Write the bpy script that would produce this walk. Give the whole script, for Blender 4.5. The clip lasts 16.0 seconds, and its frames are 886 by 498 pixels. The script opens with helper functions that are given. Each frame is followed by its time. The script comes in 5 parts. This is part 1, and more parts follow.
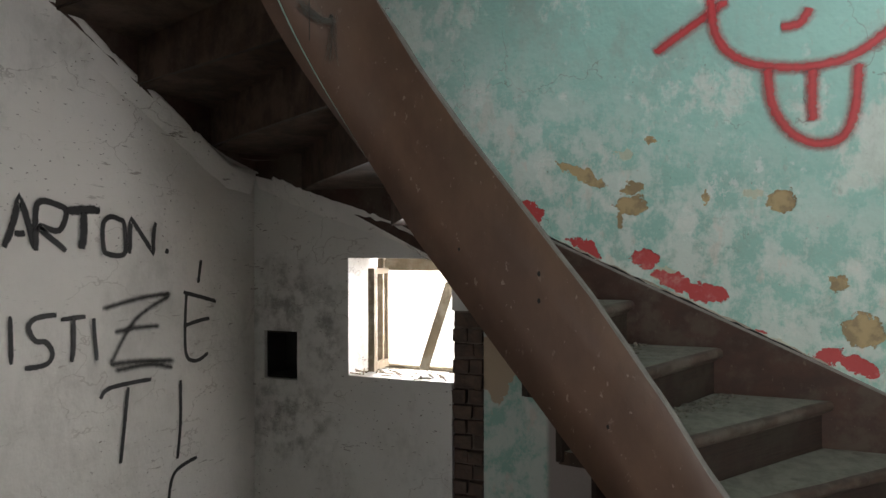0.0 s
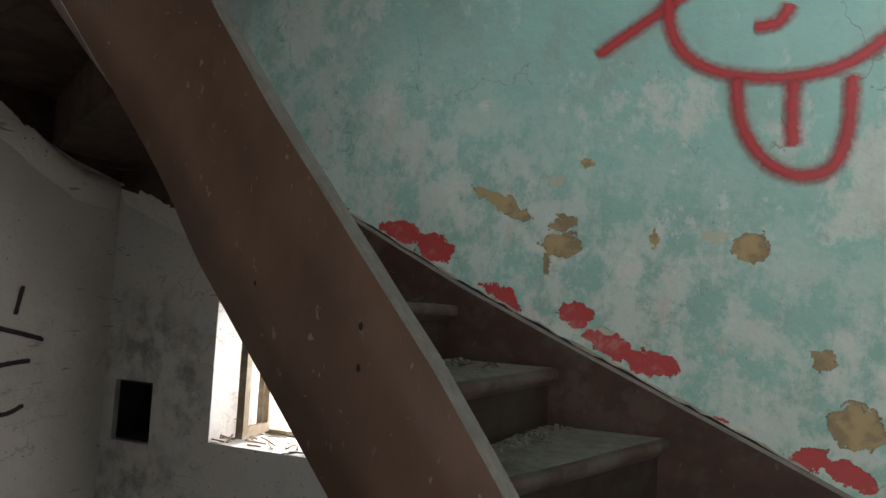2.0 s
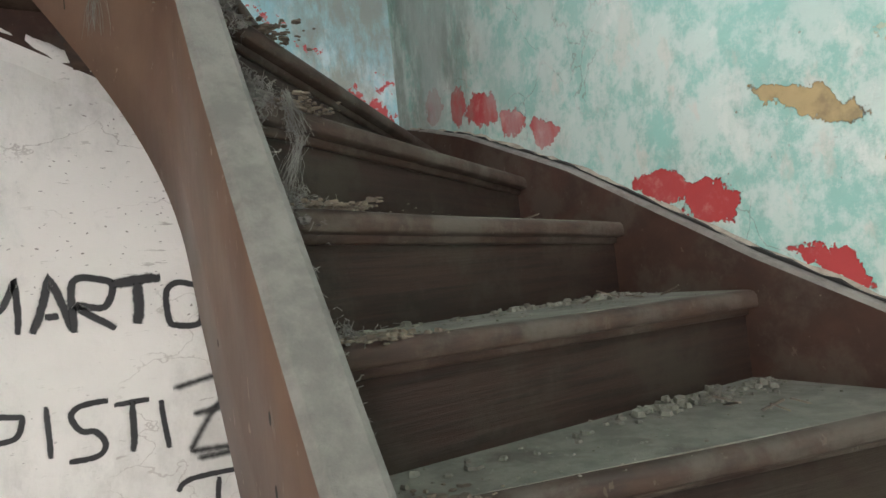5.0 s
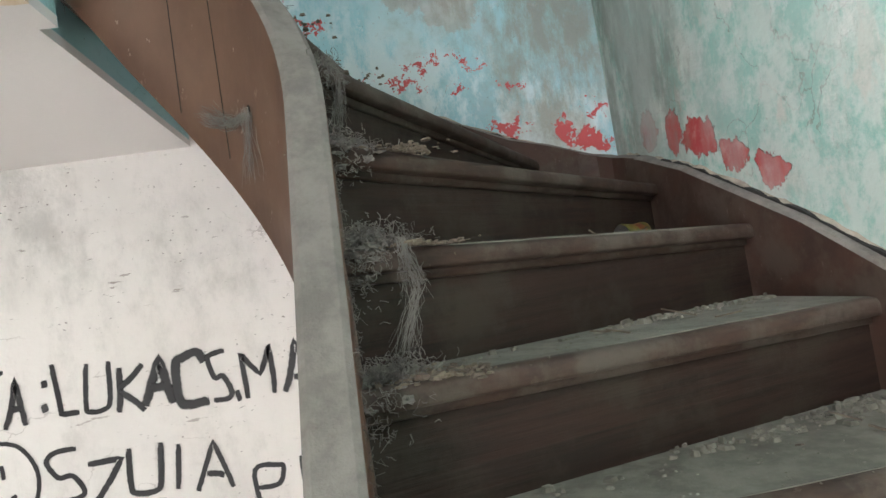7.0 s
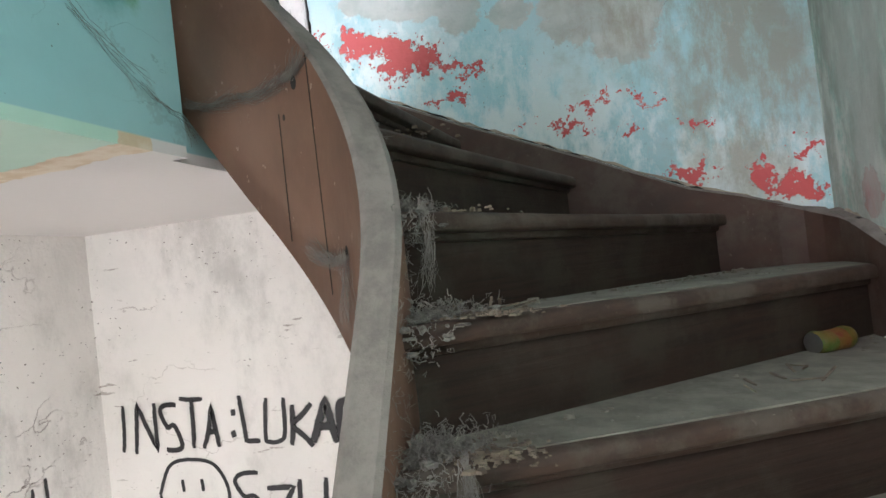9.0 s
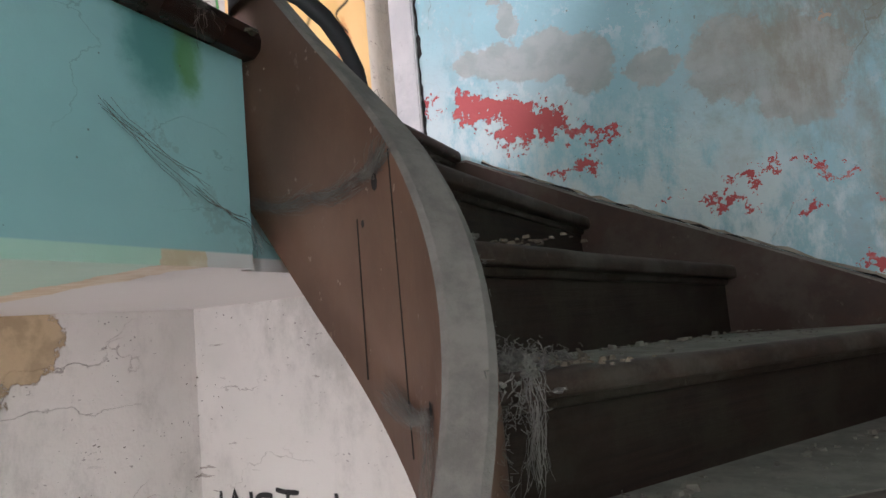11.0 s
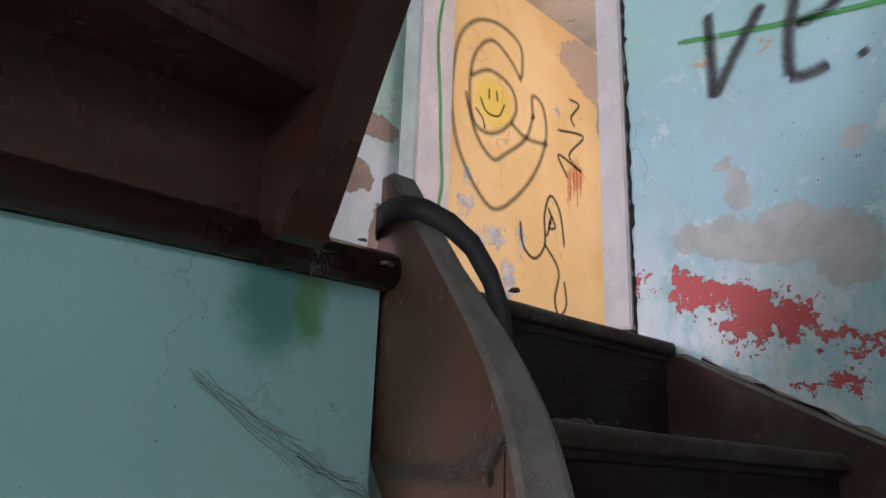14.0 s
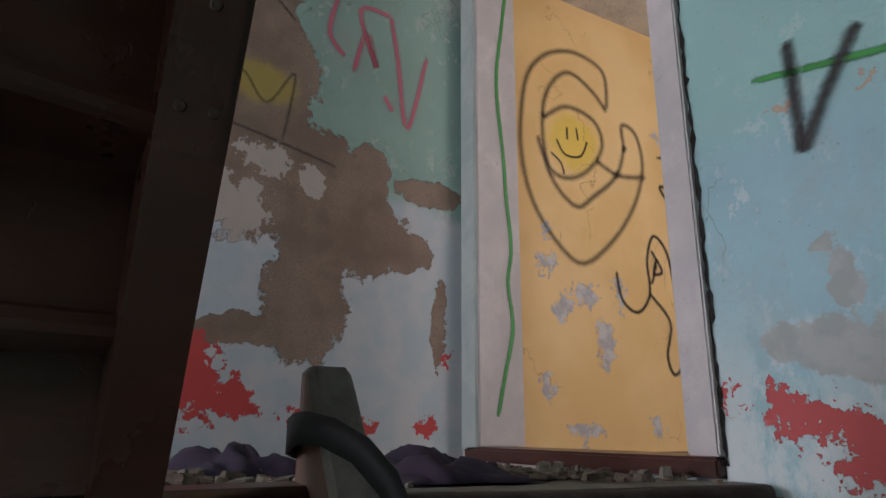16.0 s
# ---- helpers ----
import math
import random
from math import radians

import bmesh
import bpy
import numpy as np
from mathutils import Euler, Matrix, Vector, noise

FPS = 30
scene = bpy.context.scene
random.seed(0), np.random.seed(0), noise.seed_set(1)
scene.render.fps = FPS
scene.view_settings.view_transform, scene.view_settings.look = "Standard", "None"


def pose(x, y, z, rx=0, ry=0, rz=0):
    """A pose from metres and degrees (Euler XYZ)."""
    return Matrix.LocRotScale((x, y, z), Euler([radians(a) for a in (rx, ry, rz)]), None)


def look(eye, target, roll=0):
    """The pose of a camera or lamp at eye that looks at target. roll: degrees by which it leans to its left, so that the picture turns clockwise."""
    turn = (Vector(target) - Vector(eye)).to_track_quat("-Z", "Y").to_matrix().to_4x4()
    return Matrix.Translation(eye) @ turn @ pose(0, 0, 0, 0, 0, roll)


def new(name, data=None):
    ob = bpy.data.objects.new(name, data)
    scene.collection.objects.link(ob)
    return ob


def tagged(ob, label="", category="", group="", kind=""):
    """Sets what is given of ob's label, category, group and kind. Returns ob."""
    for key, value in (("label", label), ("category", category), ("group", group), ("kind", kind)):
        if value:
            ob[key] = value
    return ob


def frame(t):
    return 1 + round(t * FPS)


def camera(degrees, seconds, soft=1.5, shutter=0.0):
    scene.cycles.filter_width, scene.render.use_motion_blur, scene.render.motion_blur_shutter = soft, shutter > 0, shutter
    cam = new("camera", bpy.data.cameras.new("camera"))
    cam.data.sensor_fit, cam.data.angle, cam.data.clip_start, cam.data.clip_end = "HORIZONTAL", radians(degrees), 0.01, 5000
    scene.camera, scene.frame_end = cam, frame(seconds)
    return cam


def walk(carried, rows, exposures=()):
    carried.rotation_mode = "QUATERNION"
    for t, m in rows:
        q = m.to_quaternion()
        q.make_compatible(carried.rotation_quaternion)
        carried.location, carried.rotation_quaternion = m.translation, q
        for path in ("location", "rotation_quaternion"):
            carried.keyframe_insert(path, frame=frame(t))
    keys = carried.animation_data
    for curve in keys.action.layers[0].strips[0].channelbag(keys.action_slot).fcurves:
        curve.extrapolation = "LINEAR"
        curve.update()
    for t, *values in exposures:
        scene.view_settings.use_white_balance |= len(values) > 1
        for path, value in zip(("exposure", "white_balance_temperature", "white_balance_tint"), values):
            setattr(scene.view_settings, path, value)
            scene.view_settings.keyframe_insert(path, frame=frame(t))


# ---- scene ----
cam = camera(68.4, 16.0)
METRES, EYE, TILT, LEAN, TURN = 4.2, 1.5, 0.0, 0.0, -70.0
PATH = [
    (0, (-0.12, -0.026, 1.5), (1.762, 0.652, 1.501), -0.1),
    (0.5, (0.086, 0.03, 1.463), (1.987, 0.651, 1.509), -0.8),
    (1, (0.18, 0.051, 1.467), (2.131, 0.491, 1.474), -0.7),
    (1.5, (0.326, 0.001, 1.458), (2.247, 0.552, 1.525), 0.1),
    (2, (0.634, -0.206, 1.491), (2.513, 0.466, 1.639), 3.0),
    (2.5, (0.823, -0.274, 1.497), (2.646, 0.546, 1.55), 2.1),
    (3, (1.071, -0.248, 1.517), (2.755, 0.818, 1.687), 1.8),
    (3.5, (1.209, -0.313, 1.504), (2.76, 0.934, 1.707), 1.0),
    (3.7, (1.266, -0.369, 1.489), (2.734, 0.979, 1.656), 0.2),
    (5.8, (1.756, -0.354, 1.619), (2.636, 1.439, 1.732), -6.7),
    (6, (1.801, -0.362, 1.637), (2.647, 1.446, 1.758), -6.5),
    (6.5, (1.855, -0.393, 1.787), (2.331, 1.549, 1.844), -8.1),
    (7, (1.878, -0.336, 1.819), (2.091, 1.65, 1.921), -8.9),
    (7.5, (1.918, -0.187, 1.923), (1.997, 1.808, 2.041), -6.2),
    (8, (1.995, -0.16, 1.954), (2.122, 1.834, 2.053), -6.5),
    (8.5, (2.149, -0.167, 2.04), (2.155, 1.831, 2.129), -6.6),
    (9, (2.143, -0.191, 2.177), (1.683, 1.755, 2.221), -6.7),
    (9.5, (2.16, -0.158, 2.206), (1.457, 1.713, 2.26), -7.3),
    (10, (2.131, 0.005, 2.245), (1.366, 1.848, 2.37), -6.3),
    (10.2, (2.113, 0.07, 2.307), (1.329, 1.905, 2.444), -6.5),
    (12.3, (2.103, 0.165, 2.372), (1.275, 1.954, 2.709), -1.8),
    (12.5, (2.105, 0.185, 2.371), (1.371, 2.012, 2.721), -2.2),
    (12.9, (2.17, 0.22, 2.439), (1.331, 1.987, 2.856), 0.7),
    (13, (2.182, 0.228, 2.45), (1.257, 1.938, 2.921), -0.1),
    (13.5, (2.2, 0.257, 2.592), (0.917, 1.713, 3.075), 2.0),
    (14, (2.175, 0.382, 2.644), (0.776, 1.71, 3.172), 2.1),
    (14.5, (2.134, 0.535, 2.778), (0.752, 1.868, 3.338), 0.2),
    (15, (2.132, 0.628, 2.795), (0.745, 1.957, 3.353), -1.1),
    (15.5, (2.207, 0.737, 2.914), (0.685, 1.901, 3.486), 0.4),
    (16, (2.224, 0.77, 3.006), (0.557, 1.735, 3.545), 0.3),
]
walk(cam, [(t, look(eye, target, roll)) for t, eye, target, roll in PATH], [(0, -0.5, 6500, 12), (1, -0.45, 6500, 12), (2, -0.8, 6500, 12), (3, -0.05, 6500, 12), (3.5, 0.15, 6500, 13), (6, 1.05, 6500, 12), (7, 1.05, 6500, 14), (7.5, 0.7, 6500, 16), (8, 0.8, 6500, 17), (8.5, 1.25, 6500, 17), (9.2, 0.82, 6500, 18), (10, 0.42, 6500, 22), (12.5, 0.4, 6500, 24), (13, 0.5, 6500, 25), (13.5, 0.25, 6500, 30), (14.5, -0.25, 6500, 30), (16, -0.75, 6500, 24)])

# ---- light: daylight through the openings ----
world = bpy.data.worlds.new("world")
scene.world = world
world.use_nodes = True
wn = world.node_tree
sky = wn.nodes.new("ShaderNodeTexSky")
sky.sky_type, sky.sun_disc = "NISHITA", False
sky.sun_elevation, sky.sun_rotation = radians(62), radians(-78)
wn.links.new(sky.outputs[0], wn.nodes["Background"].inputs[0])
wn.nodes["Background"].inputs[1].default_value = 0.15


def area(name, m, w, h, watts, colour=(1, 1, 1)):
    d = bpy.data.lights.new(name, "AREA")
    d.shape, d.size, d.size_y, d.energy, d.color = "RECTANGLE", w, h, watts, colour
    ob = new(name, d)
    ob.matrix_world = m
    return ob


area("entrance_daylight", look((0.2, -3.15, 1.15), (0.4, 0, 1.15)), 1.3, 2.0, 100, (1.0, 0.985, 0.975))
area("west_daylight", look((-3.1, -0.2, 1.5), (0, -0.1, 1.5)), 1.1, 1.3, 26, (1.0, 0.985, 0.975))
area("stair_window_daylight", look((2.93, -1.25, 4.1), (1.5, 0.9, 3.0)), 1.0, 1.3, 62, (0.96, 0.97, 1.0))
area("landing_window_daylight", look((0.40, -3.1, 3.73), (1.4, 1.6, 3.2)), 0.8, 1.1, 145, (0.95, 0.965, 1.0))
area("room_window_daylight", look((2.85, 3.6, 4.2), (0, 3.2, 4.0)), 1.2, 1.4, 56, (1.0, 0.93, 0.86))
area("small_window_daylight", look((3.45, 1.29, 1.2), (2.5, 1.25, 1.1)), 0.5, 0.55, 34, (1.0, 0.98, 0.95))
sun = new("sun", bpy.data.lights.new("sun", "SUN"))
sun.data.energy, sun.data.angle, sun.data.color = 4.0, radians(0.5), (1.0, 0.95, 0.88)
sun.matrix_world = look((-4.6, 1.0, 9.0), (0, 0, 0))

# ---- materials ----


class Nodes:
    """A small builder for node materials."""

    def __init__(self, name, rough=0.8):
        self.m = bpy.data.materials.new(name)
        self.m.use_nodes = True
        self.t = self.m.node_tree
        self.b = self.t.nodes["Principled BSDF"]
        self.b.inputs["Roughness"].default_value = rough
        self.co = self.add("ShaderNodeTexCoord").outputs["Object"]

    def add(self, kind):
        return self.t.nodes.new(kind)

    def put(self, socket, v):
        if isinstance(v, (int, float)):
            socket.default_value = v
        elif isinstance(v, tuple):
            socket.default_value = (*v, 1) if len(socket.default_value) == 4 and len(v) == 3 else v
        else:
            self.t.links.new(v, socket)

    def math(self, op, a, b=0.0):
        n = self.add("ShaderNodeMath")
        n.operation = op
        self.put(n.inputs[0], a)
        self.put(n.inputs[1], b)
        return n.outputs[0]

    def noise(self, scale, detail=4.0, rough=0.55, stretch=(1, 1, 1), shift=(0, 0, 0)):
        mp = self.add("ShaderNodeMapping")
        self.put(mp.inputs["Vector"], self.co)
        mp.inputs["Scale"].default_value = stretch
        mp.inputs["Location"].default_value = shift
        n = self.add("ShaderNodeTexNoise")
        self.put(n.inputs["Vector"], mp.outputs[0])
        n.inputs["Scale"].default_value = scale
        n.inputs["Detail"].default_value = detail
        n.inputs["Roughness"].default_value = rough
        return n.outputs["Fac"]

    def cells(self, scale, feature="F1", stretch=(1, 1, 1), warp=0.0):
        mp = self.add("ShaderNodeMapping")
        self.put(mp.inputs["Vector"], self.co)
        mp.inputs["Scale"].default_value = stretch
        vec = mp.outputs[0]
        if warp:
            w = self.add("ShaderNodeTexNoise")
            w.inputs["Scale"].default_value, w.inputs["Detail"].default_value = 4.0, 6.0
            self.put(w.inputs["Vector"], vec)
            ad = self.add("ShaderNodeVectorMath")
            ad.operation = "MULTIPLY_ADD"
            self.put(ad.inputs[0], w.outputs["Color"])
            ad.inputs[1].default_value = (warp, warp, warp)
            self.put(ad.inputs[2], vec)
            vec = ad.outputs[0]
        n = self.add("ShaderNodeTexVoronoi")
        n.feature = feature
        self.put(n.inputs["Vector"], vec)
        n.inputs["Scale"].default_value = scale
        return n.outputs["Distance"]

    def step(self, x, lo, hi):
        n = self.add("ShaderNodeMapRange")
        n.interpolation_type = "SMOOTHSTEP"
        self.put(n.inputs["Value"], x)
        n.inputs["From Min"].default_value = lo
        n.inputs["From Max"].default_value = hi
        return n.outputs[0]

    def mix(self, fac, a, b):
        n = self.add("ShaderNodeMix")
        n.data_type = "RGBA"
        self.put(n.inputs["Factor"], fac)
        self.put(n.inputs["A"], a)
        self.put(n.inputs["B"], b)
        return n.outputs["Result"]

    def axis(self, i):
        n = self.add("ShaderNodeSeparateXYZ")
        self.put(n.inputs[0], self.co)
        return n.outputs[i]

    def warped(self, vec, scale, amount):
        w = self.add("ShaderNodeTexNoise")
        w.inputs["Scale"].default_value, w.inputs["Detail"].default_value, w.inputs["Roughness"].default_value = scale, 4.0, 0.6
        self.put(w.inputs["Vector"], self.co)
        off = self.add("ShaderNodeVectorMath")
        off.operation = "SUBTRACT"
        self.put(off.inputs[0], w.outputs["Color"])
        off.inputs[1].default_value = (0.5, 0.5, 0.5)
        ad = self.add("ShaderNodeVectorMath")
        ad.operation = "MULTIPLY_ADD"
        self.put(ad.inputs[0], off.outputs[0])
        ad.inputs[1].default_value = (amount, amount, amount)
        self.put(ad.inputs[2], vec)
        return ad.outputs[0]

    def near(self, places, ragged=0.45, size=9.0, soft=0.03):
        """1 inside flaked patches: rows of centre (x, y, z), half sizes and a turn in the wall's plane."""
        vec = self.warped(self.warped(self.co, size, ragged * 0.40), size * 4.0, ragged * 0.17)
        low = None
        for x, y, z, rx, ry, rz, *turn in places:
            mp = self.add("ShaderNodeMapping")
            mp.vector_type = "TEXTURE"
            self.put(mp.inputs["Vector"], vec)
            mp.inputs["Location"].default_value = (x, y, z)
            mp.inputs["Scale"].default_value = (rx, ry, rz)
            if turn:
                mp.inputs["Rotation"].default_value = tuple(radians(a) for a in turn[0])
            ln = self.add("ShaderNodeVectorMath")
            ln.operation = "LENGTH"
            self.put(ln.inputs[0], mp.outputs[0])
            low = ln.outputs["Value"] if low is None else self.math("MINIMUM", low, ln.outputs["Value"])
        wob = self.math("MULTIPLY", self.math("SUBTRACT", self.noise(size * 2.2, 7.0, 0.7, (1, 1, 1), (3, 3, 3)), 0.5), ragged * 4.0)
        return self.step(self.math("ADD", low, wob), 1.0 + soft, 1.0 - soft)

    def both(self, a, b):
        return self.math("MULTIPLY", a, b)

    def most(self, a, b):
        return self.math("MAXIMUM", a, b)

    def done(self, colour, height=None, depth=0.004, rough=None):
        self.put(self.b.inputs["Base Color"], colour)
        if rough is not None:
            self.put(self.b.inputs["Roughness"], rough)
        if height is not None:
            bump = self.add("ShaderNodeBump")
            bump.inputs["Distance"].default_value = depth
            bump.inputs["Strength"].default_value = 1.0
            self.put(bump.inputs["Height"], height)
            self.put(self.b.inputs["Normal"], bump.outputs[0])
        return self.m


def whitewash(n, tint=(0.74, 0.71, 0.68)):
    """Dirty lime-wash: colour and relief."""
    c = n.mix(n.step(n.noise(1.6, 5), 0.35, 0.7), tint, (0.62, 0.60, 0.57))
    damp = n.both(n.step(n.noise(2.3, 8, 0.75, (1, 1, 0.6), (3, 1, 0)), 0.48, 0.70), 0.62)
    c = n.mix(damp, c, (0.36, 0.35, 0.33))
    specks = n.most(n.step(n.cells(24.0, "F1", (1, 1, 1.6), 0.2), 0.13, 0.08), n.both(n.step(n.noise(48.0, 5, 0.65, (0.5, 0.5, 1)), 0.655, 0.69), 0.8))
    specks = n.both(specks, n.step(n.noise(2.6, 4, 0.6, (1, 1, 1), (5, 5, 5)), 0.40, 0.62))
    c = n.mix(specks, c, (0.12, 0.10, 0.09))
    scratch = n.both(n.step(n.noise(34.0, 5, 0.6, (0.25, 0.25, 1.3)), 0.645, 0.685), n.step(n.noise(2.6, 3, 0.5, (1, 1, 1), (9, 2, 4)), 0.46, 0.60))
    c = n.mix(n.both(scratch, 0.8), c, (0.2, 0.17, 0.15))
    crack = n.both(n.step(n.cells(1.9, "DISTANCE_TO_EDGE", (1, 1, 1.6), 0.6), 0.010, 0.002), n.step(n.noise(2.0, 3, 0.5, (1, 1, 1), (7, 7, 1)), 0.50, 0.58))
    c = n.mix(n.both(crack, 0.55), c, (0.24, 0.20, 0.18))
    h = n.math("ADD", n.math("ADD", n.noise(7.0, 7, 0.65), n.math("MULTIPLY", n.noise(38.0, 5, 0.6), 0.35)), n.math("MULTIPLY", crack, -0.5))
    return c, h


def oil_paint(n, base, pale, lean, grime):
    """Worn oil paint on plaster: streaked, scrubbed to a pale undercoat, dirty. base, pale: colours; lean: how much is worn."""
    c = n.mix(n.step(n.noise(2.2, 5), 0.3, 0.7), base, tuple(v * 0.86 for v in base))
    streak = n.noise(6.0, 9, 0.72, (1, 1, 0.7), (2, 0, 1))
    worn = n.step(n.math("ADD", streak, n.math("MULTIPLY", n.math("SUBTRACT", n.noise(1.7, 4), 0.5), 0.9)), lean - 0.03, lean + 0.09)
    c = n.mix(n.both(worn, 0.75), c, pale)
    fine = n.step(n.noise(26.0, 6, 0.7, (1, 1, 0.5)), 0.60, 0.70)
    c = n.mix(n.both(fine, 0.5), c, grime)
    flake = n.both(n.step(n.noise(15.0, 9, 0.74, (1, 1, 0.8), (6, 2, 5)), 0.575, 0.60), n.step(n.noise(2.1, 4, 0.6, (1, 1, 1), (1, 9, 6)), 0.42, 0.62))
    c = n.mix(n.both(flake, 0.6), c, tuple(0.5 * v + 0.33 for v in pale))
    dirty = n.both(n.step(n.noise(3.1, 9, 0.75, (1, 1, 0.7), (8, 5, 2)), 0.50, 0.70), 0.55)
    c = n.mix(dirty, c, grime)
    pits = n.both(n.step(n.noise(70.0, 3, 0.5, (1, 1, 0.8)), 0.685, 0.72), n.step(n.noise(3.0, 3, 0.5, (1, 1, 1), (2, 2, 9)), 0.42, 0.6))
    c = n.mix(n.both(pits, 0.7), c, (0.16, 0.14, 0.11))
    crack = n.both(n.step(n.cells(2.0, "DISTANCE_TO_EDGE", (1, 1, 0.8), 0.5), 0.006, 0.0015), n.step(n.noise(1.6, 2, 0.5, (1, 1, 1), (3, 7, 4)), 0.50, 0.56))
    c = n.mix(n.both(crack, 0.6), c, (0.17, 0.15, 0.12))
    spot = n.both(n.step(n.cells(15.0), 0.06, 0.03), n.step(n.noise(1.9, 2, 0.5, (1, 1, 1), (4, 8, 1)), 0.46, 0.58))
    c = n.mix(n.both(spot, 0.85), c, (0.20, 0.16, 0.12))
    return c, worn


def wall_east_paint():
    n = Nodes("stair_wall_paint", 0.62)
    y, z = n.axis(1), n.axis(2)
    c, worn = oil_paint(n, (0.29, 0.51, 0.445), (0.60, 0.62, 0.565), 0.60, (0.30, 0.33, 0.29))
    # scrubbed pale over the stair where shoulders and hands rubbed
    over = n.math("SUBTRACT", z, n.math("ADD", n.math("MULTIPLY", y, 0.47), 1.30))
    band = n.both(n.step(over, 1.05, 0.3), n.step(n.noise(7.5, 10, 0.78, (1, 1, 0.85)), 0.42, 0.56))
    c = n.mix(n.both(band, 0.68), c, (0.63, 0.645, 0.60))
    pink = n.both(n.step(n.noise(9.0, 5, 0.6, (1, 1, 0.5), (1, 4, 2)), 0.60, 0.66), n.step(over, 0.8, 0.3))
    c = n.mix(n.both(pink, 0.4), c, (0.62, 0.50, 0.44))
    X = 2.9
    tan = n.near([(X, 0.385, 1.840, 1, 0.125, 0.026, (27, 0, 0)), (X, 0.161, 1.772, 1, 0.046, 0.030), (X, 0.17, 1.695, 1, 0.075, 0.04), (X, 0.215, 1.625, 1, 0.016, 0.045),
                  (X, -0.430, 1.70, 1, 0.055, 0.045), (X, -0.64, 1.354, 1, 0.036, 0.04), (X, -0.72, 1.17, 1, 0.08, 0.065, (25, 0, 0)), (X, 0.089, 1.98, 1, 0.022, 0.016), (X, -0.143, 1.721, 1, 0.015, 0.028)], 0.22, 15.0)
    cream = n.near([(X, 0.204, 1.925, 1, 0.034, 0.026), (X, -0.315, 1.730, 1, 0.04, 0.02), (X, 0.03, 1.40, 1, 0.05, 0.03), (X, -0.42, 1.10, 1, 0.10, 0.02, (27, 0, 0))], 0.26, 13.0)
    c = n.mix(n.both(cream, 0.7), c, (0.50, 0.46, 0.32))
    c = n.mix(tan, c, n.mix(n.step(n.noise(16.0, 4), 0.4, 0.6), (0.40, 0.29, 0.145), (0.25, 0.185, 0.10)))
    red = n.near([(X, 0.76, 1.725, 1, 0.10, 0.036, (22, 0, 0)), (X, 0.64, 1.675, 1, 0.085, 0.050, (10, 0, 0)), (X, 0.375, 1.51, 1, 0.08, 0.020, (29, 0, 0)), (X, 0.117, 1.460, 1, 0.058, 0.042), (X, -0.01, 1.365, 1, 0.085, 0.042, (24, 0, 0)), (X, -0.14, 1.315, 1, 0.085, 0.038, (20, 0, 0)),
                  (X, -0.327, 1.16, 1, 0.045, 0.010, (29, 0, 0)), (X, -0.61, 1.06, 1, 0.055, 0.035), (X, -0.72, 1.03, 1, 0.09, 0.030, (24, 0, 0)), (X, 1.20, 1.975, 1, 0.075, 0.038, (24, 0, 0)), (X, 1.36, 2.05, 1, 0.075, 0.05, (19, 0, 0)), (X, 1.53, 2.13, 1, 0.10, 0.06, (20, 0, 0)), (X, 1.68, 2.195, 1, 0.05, 0.07), (X, 1.85, 2.23, 1, 0.06, 0.07)], 0.26, 12.0)
    c = n.mix(red, c, n.mix(n.step(n.noise(9.0, 6, 0.7), 0.50, 0.68), (0.43, 0.050, 0.050), (0.50, 0.20, 0.18)))
    mould = n.both(n.near([(X, 2.05, 2.75, 1, 0.40, 0.75), (X, 1.75, 2.65, 1, 0.25, 0.6)], 0.4, 4.0, 0.6), n.step(n.noise(7.0, 7, 0.7, (1, 1, 0.35)), 0.34, 0.58))
    c = n.mix(n.both(mould, 0.8), c, (0.20, 0.21, 0.18))
    grey = n.both(n.step(y, 0.5, 1.7), n.step(n.noise(3.4, 6, 0.65, (1, 1, 0.4), (0, 3, 0)), 0.42, 0.64))
    c = n.mix(n.both(grey, 0.6), c, (0.42, 0.46, 0.43))
    # under the stair: limewash beyond the broken strip of brick, paint this side of it
    low, lh = whitewash(n, (0.66, 0.65, 0.63))
    sooty = n.near([(X, 1.98, 1.22, 1, 0.20, 0.22), (X, 1.72, 1.05, 1, 0.10, 0.25), (X, 2.0, 0.6, 1, 0.3, 0.2)], 0.5, 6.0, 0.7)
    low = n.mix(n.both(n.both(sooty, n.step(n.noise(9.0, 6, 0.7), 0.4, 0.65)), 0.75), low, (0.17, 0.16, 0.15))
    under = n.step(over, -0.115, -0.125)
    white = n.both(under, n.step(y, 0.93, 0.935))
    patch = n.near([(X, 0.80, 0.95, 1, 0.09, 0.17)], 0.25, 8.0)
    c = n.mix(n.both(patch, under), c, (0.42, 0.33, 0.23))
    grimy = n.both(under, n.step(y, 0.56, 0.53))
    c = n.mix(grimy, c, (0.30, 0.26, 0.24))
    c = n.mix(white, c, low)
    h = n.math("ADD", n.math("MULTIPLY", n.most(tan, n.most(red, cream)), -0.55), n.math("MULTIPLY", n.noise(9.0, 6), 0.6))
    h = n.math("ADD", h, n.math("ADD", n.math("MULTIPLY", worn, -0.12), n.math("MULTIPLY", n.noise(42.0, 4), 0.2)))
    return n.done(c, h, 0.010)


